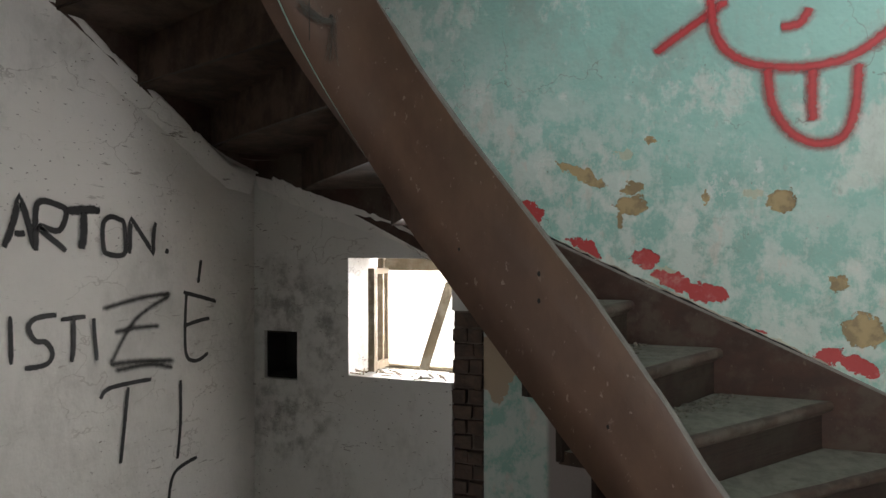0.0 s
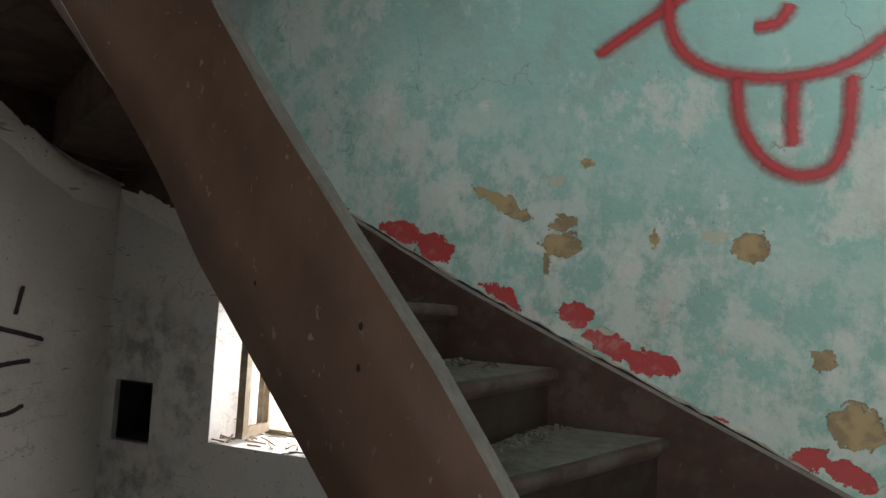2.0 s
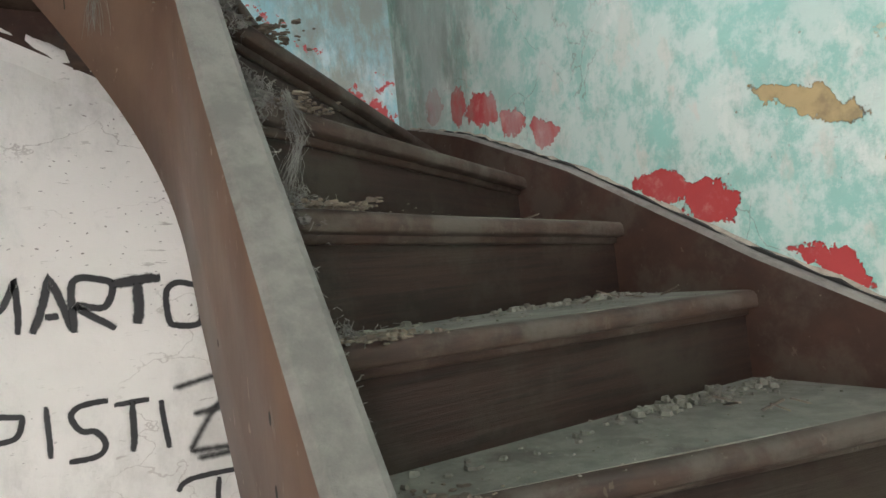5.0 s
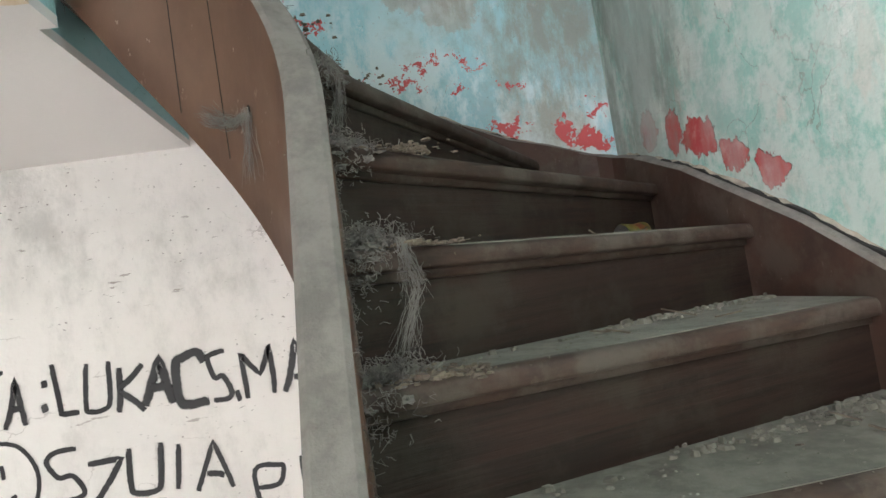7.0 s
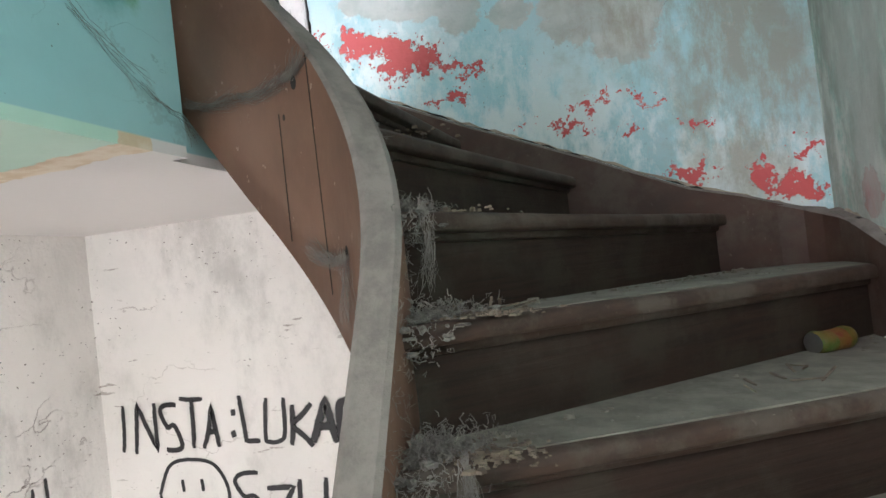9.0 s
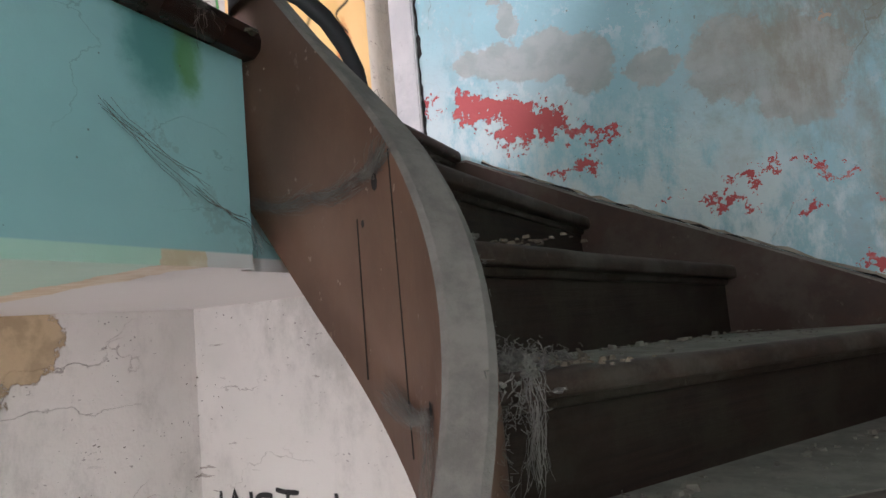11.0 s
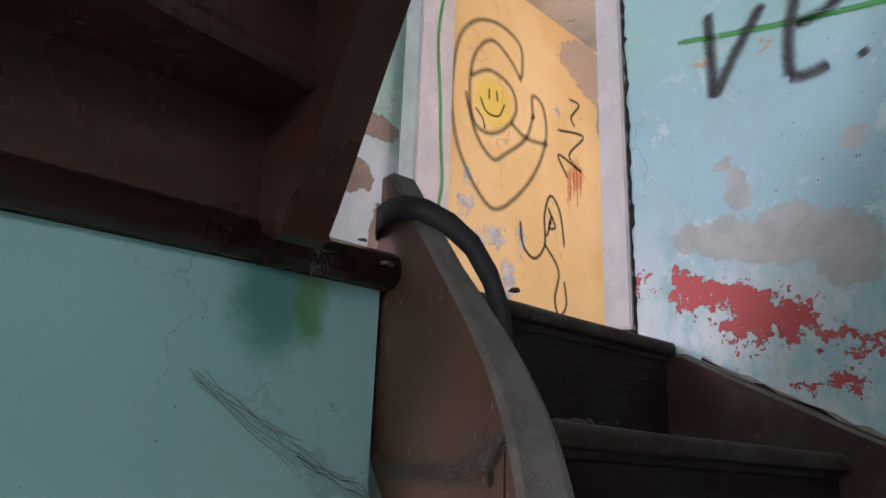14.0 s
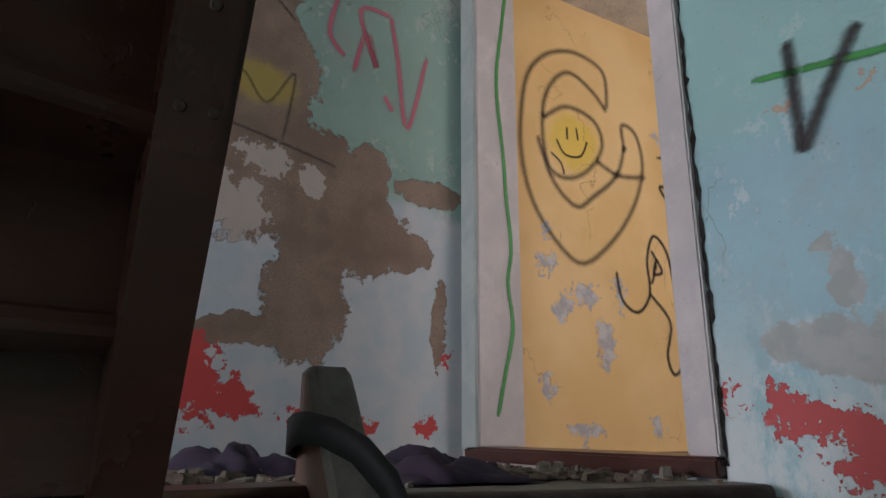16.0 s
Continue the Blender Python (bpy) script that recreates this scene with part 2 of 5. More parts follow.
def wall_north_paint():
    n = Nodes("north_wall_paint", 0.62)
    x, z = n.axis(0), n.axis(2)
    c, worn = oil_paint(n, (0.33, 0.56, 0.62), (0.57, 0.66, 0.69), 0.60, (0.36, 0.42, 0.44))
    green = n.step(z, 3.62, 3.86)
    c = n.mix(n.both(green, 0.6), c, (0.30, 0.55, 0.50))
    pale = n.both(n.step(n.math("ADD", z, n.math("MULTIPLY", x, 0.42)), 3.95, 3.45), n.step(n.noise(4.4, 9, 0.76, (1, 1, 0.5)), 0.42, 0.54))
    c = n.mix(n.both(pale, 0.85), c, (0.62, 0.68, 0.68))
    Y = 2.165
    grey = n.near([(1.34, Y, 3.21, 0.06, 1, 0.05), (1.45, Y, 3.19, 0.11, 1, 0.06), (1.60, Y, 3.17, 0.13, 1, 0.08), (1.74, Y, 3.12, 0.10, 1, 0.10), (1.49, Y, 3.32, 0.035, 1, 0.06), (1.465, Y, 3.40, 0.025, 1, 0.022), (1.80, Y, 3.395, 0.030, 1, 0.032), (1.947, Y, 3.342, 0.022, 1, 0.017), (2.15, Y, 3.02, 0.12, 1, 0.13), (2.32, Y, 2.95, 0.13, 1, 0.15), (1.93, Y, 3.05, 0.08, 1, 0.06)], 0.24, 9.0, 0.10)
    c = n.mix(n.both(grey, 0.85), c, n.mix(n.step(n.noise(14.0, 5), 0.4, 0.6), (0.42, 0.42, 0.40), (0.35, 0.36, 0.34)))
    stain = n.both(n.near([(2.70, Y, 2.72, 0.25, 1, 0.45), (2.5, Y, 3.1, 0.35, 1, 0.4)], 0.4, 4.0, 0.5), n.step(n.noise(8.0, 7, 0.7, (1, 1, 0.4)), 0.34, 0.58))
    c = n.mix(n.both(stain, 0.8), c, (0.25, 0.23, 0.18))
    tan = n.near([(2.378, Y, 3.273, 0.022, 1, 0.016), (2.39, Y, 3.089, 0.018, 1, 0.013), (1.40, Y, 3.745, 0.028, 1, 0.010), (1.60, Y, 3.73, 0.03, 1, 0.010)], 0.3, 18.0)
    c = n.mix(tan, c, (0.48, 0.36, 0.27))
    red = n.near([(1.33, Y, 3.045, 0.055, 1, 0.065), (1.44, Y, 3.02, 0.095, 1, 0.05, (0, 14, 0)), (1.51, Y, 2.955, 0.085, 1, 0.065), (1.60, Y, 2.945, 0.075, 1, 0.05), (1.70, Y, 2.885, 0.055, 1, 0.022, (0, 20, 0)), (1.79, Y, 2.865, 0.028, 1, 0.022), (1.70, Y, 2.784, 0.036, 1, 0.022), (1.63, Y, 2.765, 0.03, 1, 0.010), (1.18, Y, 3.08, 0.02, 1, 0.03), (1.94, Y, 2.648, 0.018, 1, 0.007),
                  (2.09, Y, 2.605, 0.030, 1, 0.020), (2.14, Y, 2.598, 0.03, 1, 0.008), (2.165, Y, 2.660, 0.026, 1, 0.018), (2.11, Y, 2.667, 0.010, 1, 0.012), (2.236, Y, 2.683, 0.012, 1, 0.030), (2.302, Y, 2.685, 0.009, 1, 0.014), (2.345, Y, 2.668, 0.028, 1, 0.010), (2.385, Y, 2.648, 0.020, 1, 0.010, (0, 40, 0)), (2.292, Y, 2.558, 0.028, 1, 0.013), (2.517, Y, 2.540, 0.036, 1, 0.012),
                  (2.47, Y, 2.375, 0.075, 1, 0.022, (0, 12, 0)), (2.52, Y, 2.41, 0.022, 1, 0.022), (2.70, Y, 2.350, 0.035, 1, 0.055), (2.80, Y, 2.29, 0.085, 1, 0.035, (0, 16, 0)), (2.85, Y, 2.41, 0.035, 1, 0.022)], 0.46, 19.0)
    c = n.mix(red, c, n.mix(n.step(n.noise(9.0, 6, 0.7), 0.55, 0.7), (0.50, 0.075, 0.075), (0.55, 0.24, 0.23)))
    low, lh = whitewash(n)
    yellowish = n.step(n.math("ADD", z, n.math("MULTIPLY", n.noise(3.0, 4), 0.4)), 2.5, 1.9)
    low = n.mix(n.both(yellowish, 0.25), low, (0.70, 0.64, 0.58))
    under = n.math("SUBTRACT", z, n.math("SUBTRACT", 3.32, n.math("MULTIPLY", x, 0.46)))
    c = n.mix(n.step(under, 0.005, -0.005), c, low)
    h = n.math("ADD", n.math("MULTIPLY", n.most(red, tan), -0.5), n.math("ADD", n.math("MULTIPLY", n.noise(9.0, 7, 0.62), 0.7), n.math("MULTIPLY", n.noise(42.0, 4), 0.2)))
    return n.done(c, h, 0.010)


def wall_landing_paint():
    n = Nodes("landing_wall_paint", 0.75)
    z = n.axis(2)
    c, worn = oil_paint(n, (0.25, 0.39, 0.34), (0.42, 0.47, 0.44), 0.66, (0.3, 0.33, 0.30))
    X = LX
    pale = n.step(n.math("ADD", z, n.math("MULTIPLY", n.noise(3.0, 5), 0.3)), 4.08, 4.00)
    c = n.mix(pale, c, n.mix(n.step(n.noise(8.0, 6), 0.4, 0.65), (0.40, 0.47, 0.50), (0.48, 0.50, 0.51)))
    bare = n.near([(X, 1.24, 4.32, 1, 0.25, 0.42), (X, 1.38, 3.90, 1, 0.38, 0.25), (X, 1.64, 3.74, 1, 0.28, 0.18), (X, 1.74, 3.98, 1, 0.09, 0.15), (X, 1.50, 3.46, 1, 0.16, 0.22), (X, 2.0, 3.965, 1, 0.16, 0.06), (X, 2.06, 3.42, 1, 0.035, 0.19), (X, 1.30, 3.34, 1, 0.20, 0.06), (X, 1.90, 3.70, 1, 0.12, 0.09)], 0.28, 6.0)
    rings = n.step(n.math("SINE", n.math("MULTIPLY", n.cells(26.0), 26.0)), 0.1, 0.6)
    paper = n.mix(n.step(n.noise(5.0, 5), 0.35, 0.65), (0.19, 0.135, 0.10), (0.27, 0.20, 0.15))
    paper = n.mix(n.both(rings, 0.35), paper, (0.16, 0.11, 0.08))
    c = n.mix(bare, c, paper)
    left = n.both(bare, n.near([(X, 1.32, 3.98, 1, 0.10, 0.05), (X, 1.16, 3.75, 1, 0.16, 0.16), (X, 1.5, 3.9, 1, 0.05, 0.05)], 0.5, 9.0))
    c = n.mix(n.both(left, 0.8), c, (0.48, 0.44, 0.40))
    yellow = n.near([(X, 1.27, 4.27, 1, 0.14, 0.08)], 0.2, 6.0, 0.3)
    c = n.mix(n.both(yellow, 0.6), c, (0.40, 0.31, 0.03))
    red = n.near([(X, 1.12, 3.17, 1, 0.10, 0.14), (X, 1.24, 3.10, 1, 0.10, 0.06), (X, 1.50, 3.04, 1, 0.06, 0.05), (X, 1.75, 3.02, 1, 0.05, 0.02), (X, 2.0, 3.03, 1, 0.06, 0.03), (X, 2.08, 3.27, 1, 0.015, 0.015)], 0.5, 13.0)
    c = n.mix(red, c, (0.50, 0.06, 0.055))
    h = n.math("ADD", n.math("MULTIPLY", n.most(bare, red), -0.7), n.math("MULTIPLY", n.noise(12.0, 6), 0.6))
    return n.done(c, h, 0.006)


def yellow_paint():
    n = Nodes("yellow_wall_paint", 0.7)
    c = n.mix(n.step(n.noise(1.8, 5), 0.35, 0.65), (0.80, 0.53, 0.22), (0.86, 0.60, 0.29))
    X = LX
    chips = n.near([(X, 2.70, 3.55, 1, 0.05, 0.06), (X, 2.85, 3.62, 1, 0.09, 0.05), (X, 2.62, 3.75, 1, 0.05, 0.05), (X, 2.95, 3.40, 1, 0.05, 0.10), (X, 2.60, 3.2, 1, 0.03, 0.08), (X, 3.25, 3.05, 1, 0.04, 0.06), (X, 3.05, 3.65, 1, 0.03, 0.10), (X, 2.8, 3.0, 1, 0.09, 0.03), (X, 3.4, 4.55, 1, 0.02, 0.04), (X, 2.62, 3.9, 1, 0.03, 0.05)], 0.5, 14.0)
    c = n.mix(chips, c, n.mix(n.step(n.noise(20.0, 3), 0.4, 0.6), (0.60, 0.58, 0.58), (0.45, 0.42, 0.44)))
    bare = n.near([(X, 3.75, 5.0, 1, 0.30, 0.20), (X, 3.95, 4.7, 1, 0.12, 0.22)], 0.35, 5.0)
    c = n.mix(bare, c, (0.50, 0.38, 0.28))
    glow = n.near([(X, 2.81, 4.39, 1, 0.16, 0.14)], 0.15, 5.0, 0.35)
    c = n.mix(n.both(glow, 0.65), c, (0.80, 0.58, 0.03))
    rust = n.near([(X, 3.60, 4.18, 1, 0.06, 0.10), (X, 3.5, 4.1, 1, 0.02, 0.14)], 0.4, 10.0, 0.4)
    c = n.mix(n.both(rust, 0.7), c, (0.65, 0.17, 0.05))
    crack = n.both(n.step(n.cells(2.2, "DISTANCE_TO_EDGE", (1, 1, 1), 0.4), 0.006, 0.002), n.step(n.noise(2.0, 2), 0.55, 0.6))
    c = n.mix(n.both(crack, 0.6), c, (0.4, 0.25, 0.1))
    h = n.math("ADD", n.math("MULTIPLY", n.most(chips, bare), -0.6), n.math("MULTIPLY", n.noise(11.0, 5), 0.5))
    return n.done(c, h, 0.005)


def plain_whitewash(name="limewash", tint=(0.74, 0.71, 0.68)):
    n = Nodes(name, 0.85)
    c, h = whitewash(n, tint)
    return n.done(c, h, 0.017)


def slab_paint():
    n = Nodes("slab_paint", 0.5)
    z, y, x = n.axis(2), n.axis(1), n.axis(0)
    c = n.mix(n.step(n.noise(2.2, 5), 0.3, 0.7), (0.27, 0.50, 0.51), (0.32, 0.56, 0.57))
    spray = n.both(n.near([(1.3, 0.86, 2.82, 1, 0.065, 0.085)], 0.2, 6.0, 0.5), 0.85)
    c = n.mix(spray, c, (0.05, 0.22, 0.20))
    c = n.mix(n.both(n.near([(1.3, 0.93, 2.83, 1, 0.03, 0.06)], 0.2, 6.0, 0.5), 0.8), c, (0.08, 0.24, 0.05))
    spots = n.step(n.cells(20.0), 0.05, 0.03)
    c = n.mix(n.both(spots, 0.7), c, (0.1, 0.1, 0.08))
    crack = n.both(n.step(n.cells(2.2, "DISTANCE_TO_EDGE", (1, 1, 2), 0.6), 0.008, 0.002), n.step(n.noise(2.0, 2), 0.5, 0.56))
    c = n.mix(n.both(crack, 0.3), c, (0.08, 0.13, 0.12))
    fibres = n.near([(1.3, 0.99, 2.555, 1, 0.10, 0.018, (-38, 0, 0)), (1.3, 0.90, 2.63, 1, 0.12, 0.008, (-38, 0, 0))], 0.5, 20.0, 0.5)
    c = n.mix(n.both(fibres, 0.22), c, (0.15, 0.15, 0.13))
    # the underside: pale green, a broken plaster edge, then limewash
    edge = n.math("ADD", n.math("ADD", y, n.math("MULTIPLY", x, 0.14)), n.math("MULTIPLY", n.noise(7.0, 6, 0.65), 0.10))
    green = n.mix(n.step(n.noise(5.0, 5), 0.35, 0.65), (0.46, 0.68, 0.56), (0.52, 0.72, 0.61))
    cream = n.mix(n.step(n.noise(18.0, 5), 0.4, 0.62), (0.66, 0.52, 0.35), (0.76, 0.66, 0.52))
    under = n.mix(n.step(edge, 1.085, 1.09), green, n.mix(n.step(edge, 1.175, 1.18), cream, (0.72, 0.69, 0.67)))
    c = n.mix(n.step(z, 2.498, 2.494), c, under)
    return n.done(c, n.noise(8.0, 6), 0.004)


def timber(name, a, b, grain=(1, 1, 14), scale=5.0, rough=0.6, dirt=None, chips=None, shift=(0, 0, 0)):
    n = Nodes(name, rough)
    g = n.noise(scale, 6, 0.62, grain, shift)
    c = n.mix(n.step(g, 0.34, 0.66), a, b)
    c = n.mix(n.both(n.step(n.noise(2.4, 4), 0.4, 0.7), 0.5), c, tuple(v * 0.65 for v in a))
    h = n.math("MULTIPLY", g, 0.8)
    if dirt:
        d = n.step(n.noise(6.0, 7, 0.7), 0.44, 0.62)
        c = n.mix(n.both(d, 0.75), c, dirt)
    if chips:
        k = n.both(n.step(n.noise(52.0, 4, 0.55, (1, 1, 0.6)), 0.675, 0.71), 0.42)
        s = n.both(n.both(n.step(n.cells(19.0), 0.045, 0.025), n.step(n.noise(3.0, 2), 0.48, 0.58)), 0.7)
        scr = n.both(n.step(n.noise(30.0, 6, 0.7, (1.0, 0.8, 0.45), (2, 6, 1)), 0.62, 0.70), 0.22)
        k = n.most(n.most(k, s), scr)
        c = n.mix(n.both(k, 0.8), c, chips)
        h = n.math("ADD", h, n.math("MULTIPLY", k, -0.4))
    if rough > 0.55:
        n.b.inputs["Specular IOR Level"].default_value = 0.25
    return n.done(c, h, 0.003, n.math("ADD", n.math("MULTIPLY", n.noise(5.0, 5), 0.35), rough - 0.17))


def dusty(name, a, b, wood):
    n = Nodes(name, 0.9)
    c = n.mix(n.step(n.noise(14.0, 7, 0.7), 0.35, 0.65), a, b)
    bare = n.step(n.noise(4.0, 6, 0.65), 0.60, 0.70)
    c = n.mix(n.both(bare, 0.6), c, wood)
    return n.done(c, n.noise(40.0, 6, 0.7), 0.004)


def simple(name, a, b, scale=12.0, rough=0.8, depth=0.003, metal=0.0):
    n = Nodes(name, rough)
    n.b.inputs["Metallic"].default_value = metal
    return n.done(n.mix(n.step(n.noise(scale, 5), 0.35, 0.65), a, b), n.noise(scale * 2.5, 5), depth)


def ink(name, colour, soft, strength=1.0, rough=0.6):
    """Spray or marker paint that thins out towards the edge of the stroke."""
    n = Nodes(name, rough)
    at = n.add("ShaderNodeAttribute")
    at.attribute_name = "ink"
    mott = n.math("MULTIPLY", n.math("SUBTRACT", n.noise(60.0, 4, 0.6), 0.5), 0.5)
    a = n.step(n.math("ADD", at.outputs["Fac"], mott), 0.10, 0.10 + soft)
    n.put(n.b.inputs["Alpha"], n.both(a, strength))
    return n.done(colour)


def lower_west_paint():
    n = Nodes("broken_limewash", 0.85)
    c, h = whitewash(n)
    bare = n.near([(0.03, 1.38, 2.40, 1, 0.20, 0.16), (0.03, 1.2, 2.3, 1, 0.2, 0.25)], 0.25, 6.0)
    c = n.mix(bare, c, n.mix(n.step(n.noise(14.0, 6), 0.4, 0.62), (0.58, 0.44, 0.28), (0.44, 0.33, 0.21)))
    hole = n.near([(0.03, 1.34, 2.18, 1, 0.025, 0.03)], 0.15, 9.0)
    c = n.mix(hole, c, (0.015, 0.013, 0.012))
    return n.done(c, n.math("ADD", h, n.math("MULTIPLY", bare, -1.0)), 0.012)


FLOOR, LAND, TOP = -0.07, 2.90, 5.25
WX, WY, LX = 2.90, 2.165, -0.02

EAST = wall_east_paint()
NORTH = wall_north_paint()
LANDING = wall_landing_paint()
YELLOW = yellow_paint()
LIME = plain_whitewash()
BROKEN = lower_west_paint()
CEIL = plain_whitewash("ceiling_limewash", (0.72, 0.68, 0.62))
SLAB = slab_paint()
STRINGER = timber("brown_stringer_paint", (0.128, 0.067, 0.041), (0.088, 0.045, 0.029), (1.5, 1.5, 0.7), 5.0, 0.5, None, (0.42, 0.33, 0.27))
STRINGER_TOP = dusty("dusty_stringer_edge", (0.185, 0.168, 0.148), (0.125, 0.113, 0.10), (0.09, 0.068, 0.053))
OUTER = timber("wall_stringer_paint", (0.070, 0.036, 0.026), (0.045, 0.026, 0.020), (1, 1, 1.5), 6.0, 0.6, (0.080, 0.060, 0.047), (0.16, 0.13, 0.105))
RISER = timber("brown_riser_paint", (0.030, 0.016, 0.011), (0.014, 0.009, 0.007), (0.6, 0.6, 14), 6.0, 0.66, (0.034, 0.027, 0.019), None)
NOSING = timber("worn_nosing_wood", (0.060, 0.037, 0.027), (0.036, 0.024, 0.019), (2, 2, 9), 6.0, 0.6, (0.088, 0.075, 0.060), (0.15, 0.125, 0.095))
DUST = dusty("dusty_tread", (0.185, 0.177, 0.143), (0.115, 0.110, 0.088), (0.06, 0.045, 0.034))
SOFFIT = timber("bare_underside_wood", (0.060, 0.036, 0.024), (0.032, 0.021, 0.016), (3, 3, 1), 6.0, 0.8, (0.09, 0.06, 0.045), None)
ATTIC = timber("dark_gloss_brown_paint", (0.080, 0.030, 0.022), (0.052, 0.022, 0.016), (1, 1, 4), 4.0, 0.30, None, (0.09, 0.055, 0.045))
FRAME_WHITE = timber("chipped_white_gloss", (0.62, 0.58, 0.57), (0.54, 0.51, 0.51), (1, 1, 0.6), 8.0, 0.55, (0.48, 0.46, 0.46), (0.26, 0.22, 0.20))
SASH = timber("weathered_sash_wood", (0.30, 0.24, 0.17), (0.20, 0.16, 0.11), (1, 1, 0.2), 8.0, 0.8, (0.42, 0.38, 0.30), None)
BRICK = simple("sooty_brick", (0.12, 0.08, 0.06), (0.075, 0.055, 0.045), 16.0, 0.95, 0.006)
MORTAR = simple("crumbled_mortar", (0.17, 0.14, 0.11), (0.11, 0.09, 0.07), 20.0, 0.95, 0.006)
STONE = simple("cement_floor", (0.27, 0.26, 0.24), (0.19, 0.18, 0.17), 5.0, 0.9)
BOARD = timber("grey_floorboard", (0.17, 0.145, 0.115), (0.115, 0.095, 0.08), (9, 0.8, 1), 5.0, 0.85, (0.24, 0.22, 0.18), None)
BLACK = simple("flat_black", (0.012, 0.011, 0.010), (0.02, 0.018, 0.016), 10.0, 0.95)
RUBBER = simple("black_rubber", (0.010, 0.010, 0.011), (0.018, 0.018, 0.019), 14.0, 0.6, 0.001)
WEB = simple("dusty_cobweb", (0.16, 0.148, 0.13), (0.10, 0.092, 0.082), 30.0, 0.95)
CHIP = simple("plaster_crumbs", (0.20, 0.188, 0.152), (0.105, 0.097, 0.077), 30.0, 0.95)
LEAFY = simple("dry_litter", (0.15, 0.12, 0.085), (0.08, 0.063, 0.048), 25.0, 0.95)
CLOTH = simple("purple_cloth", (0.018, 0.014, 0.032), (0.034, 0.022, 0.042), 7.0, 0.95, 0.004)
RUST = simple("rusty_screw", (0.075, 0.045, 0.035), (0.05, 0.03, 0.025), 40.0, 0.5)
CAN_SIDE = simple("printed_can", (0.13, 0.085, 0.018), (0.05, 0.10, 0.018), 26.0, 0.5)
CAN_RED = simple("red_can_print", (0.14, 0.016, 0.012), (0.15, 0.07, 0.012), 34.0, 0.45)
CAN_METAL = simple("aluminium", (0.35, 0.34, 0.32), (0.24, 0.235, 0.225), 12.0, 0.35, 0.001, 0.9)
GREY_GREEN = simple("grey_green_gloss", (0.36, 0.42, 0.40), (0.30, 0.36, 0.35), 9.0, 0.55)
TEAL_EDGE = simple("teal_paint_edge", (0.36, 0.60, 0.55), (0.46, 0.64, 0.58), 20.0, 0.6)
PLASTER_EDGE = simple("broken_plaster", (0.36, 0.32, 0.26), (0.24, 0.205, 0.165), 22.0, 0.95, 0.008)
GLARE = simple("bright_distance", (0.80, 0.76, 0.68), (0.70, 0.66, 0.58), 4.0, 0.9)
# emission stands in for daylight on the distance outside the small window
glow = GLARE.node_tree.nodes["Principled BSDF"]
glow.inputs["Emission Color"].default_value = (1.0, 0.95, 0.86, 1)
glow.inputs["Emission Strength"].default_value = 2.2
INK_BLACK = ink("black_marker", (0.016, 0.015, 0.016), 0.35)
INK_SPRAY = ink("black_spray", (0.03, 0.028, 0.027), 0.9, 0.85)
INK_THIN = ink("thin_black_spray", (0.05, 0.042, 0.035), 1.3, 0.78)
INK_RED = ink("red_spray", (0.46, 0.04, 0.045), 0.95, 0.95)
INK_GREEN = ink("green_spray", (0.035, 0.30, 0.06), 0.7, 0.95)
INK_PINK = ink("pink_spray", (0.60, 0.12, 0.19), 0.9, 0.75)

# ---- building helpers ----


def finish(name, bm, mats=()):
    me = bpy.data.meshes.new(name)
    bmesh.ops.recalc_face_normals(bm, faces=bm.faces)
    bm.to_mesh(me)
    bm.free()
    for m in mats if isinstance(mats, (list, tuple)) else (mats,):
        me.materials.append(m)
    return new(name, me)


def adopt(ob, parent):
    ob.parent = parent
    ob.matrix_parent_inverse = parent.matrix_world.inverted()
    return ob


def part(name, bm, mats, parent, label=""):
    return tagged(adopt(finish(name, bm, mats), parent), label)


def thing(name, at, label, category, group="", kind=""):
    e = new(name)
    e.empty_display_size = 0.1
    e.matrix_world = Matrix.Translation(at)
    return tagged(e, label, category, group, kind)


def box(bm, x0, y0, z0, x1, y1, z1):
    v = [bm.verts.new((x, y, z)) for x in (x0, x1) for y in (y0, y1) for z in (z0, z1)]
    return [bm.faces.new([v[i] for i in f]) for f in ((0, 1, 3, 2), (4, 6, 7, 5), (0, 4, 5, 1), (2, 3, 7, 6), (0, 2, 6, 4), (1, 5, 7, 3))]


def boxes(*bs, bevel=0.0):
    bm = bmesh.new()
    for b in bs:
        box(bm, *b)
    if bevel:
        bmesh.ops.bevel(bm, geom=bm.edges[:], offset=bevel, segments=2, affect="EDGES")
    return bm


def beam(bm, a, b, w, h, up=(0, 0, 1)):
    """A squared bar from a to b."""
    a, b = Vector(a), Vector(b)
    d = (b - a).normalized()
    r = d.cross(Vector(up)).normalized() * (w / 2)
    u = r.cross(d).normalized() * (h / 2)
    v = [[bm.verts.new(p + i * r + j * u) for i, j in ((-1, -1), (1, -1), (1, 1), (-1, 1))] for p in (a, b)]
    bm.faces.new(v[0])
    bm.faces.new(v[1])
    for i in range(4):
        j = (i + 1) % 4
        bm.faces.new((v[0][i], v[0][j], v[1][j], v[1][i]))


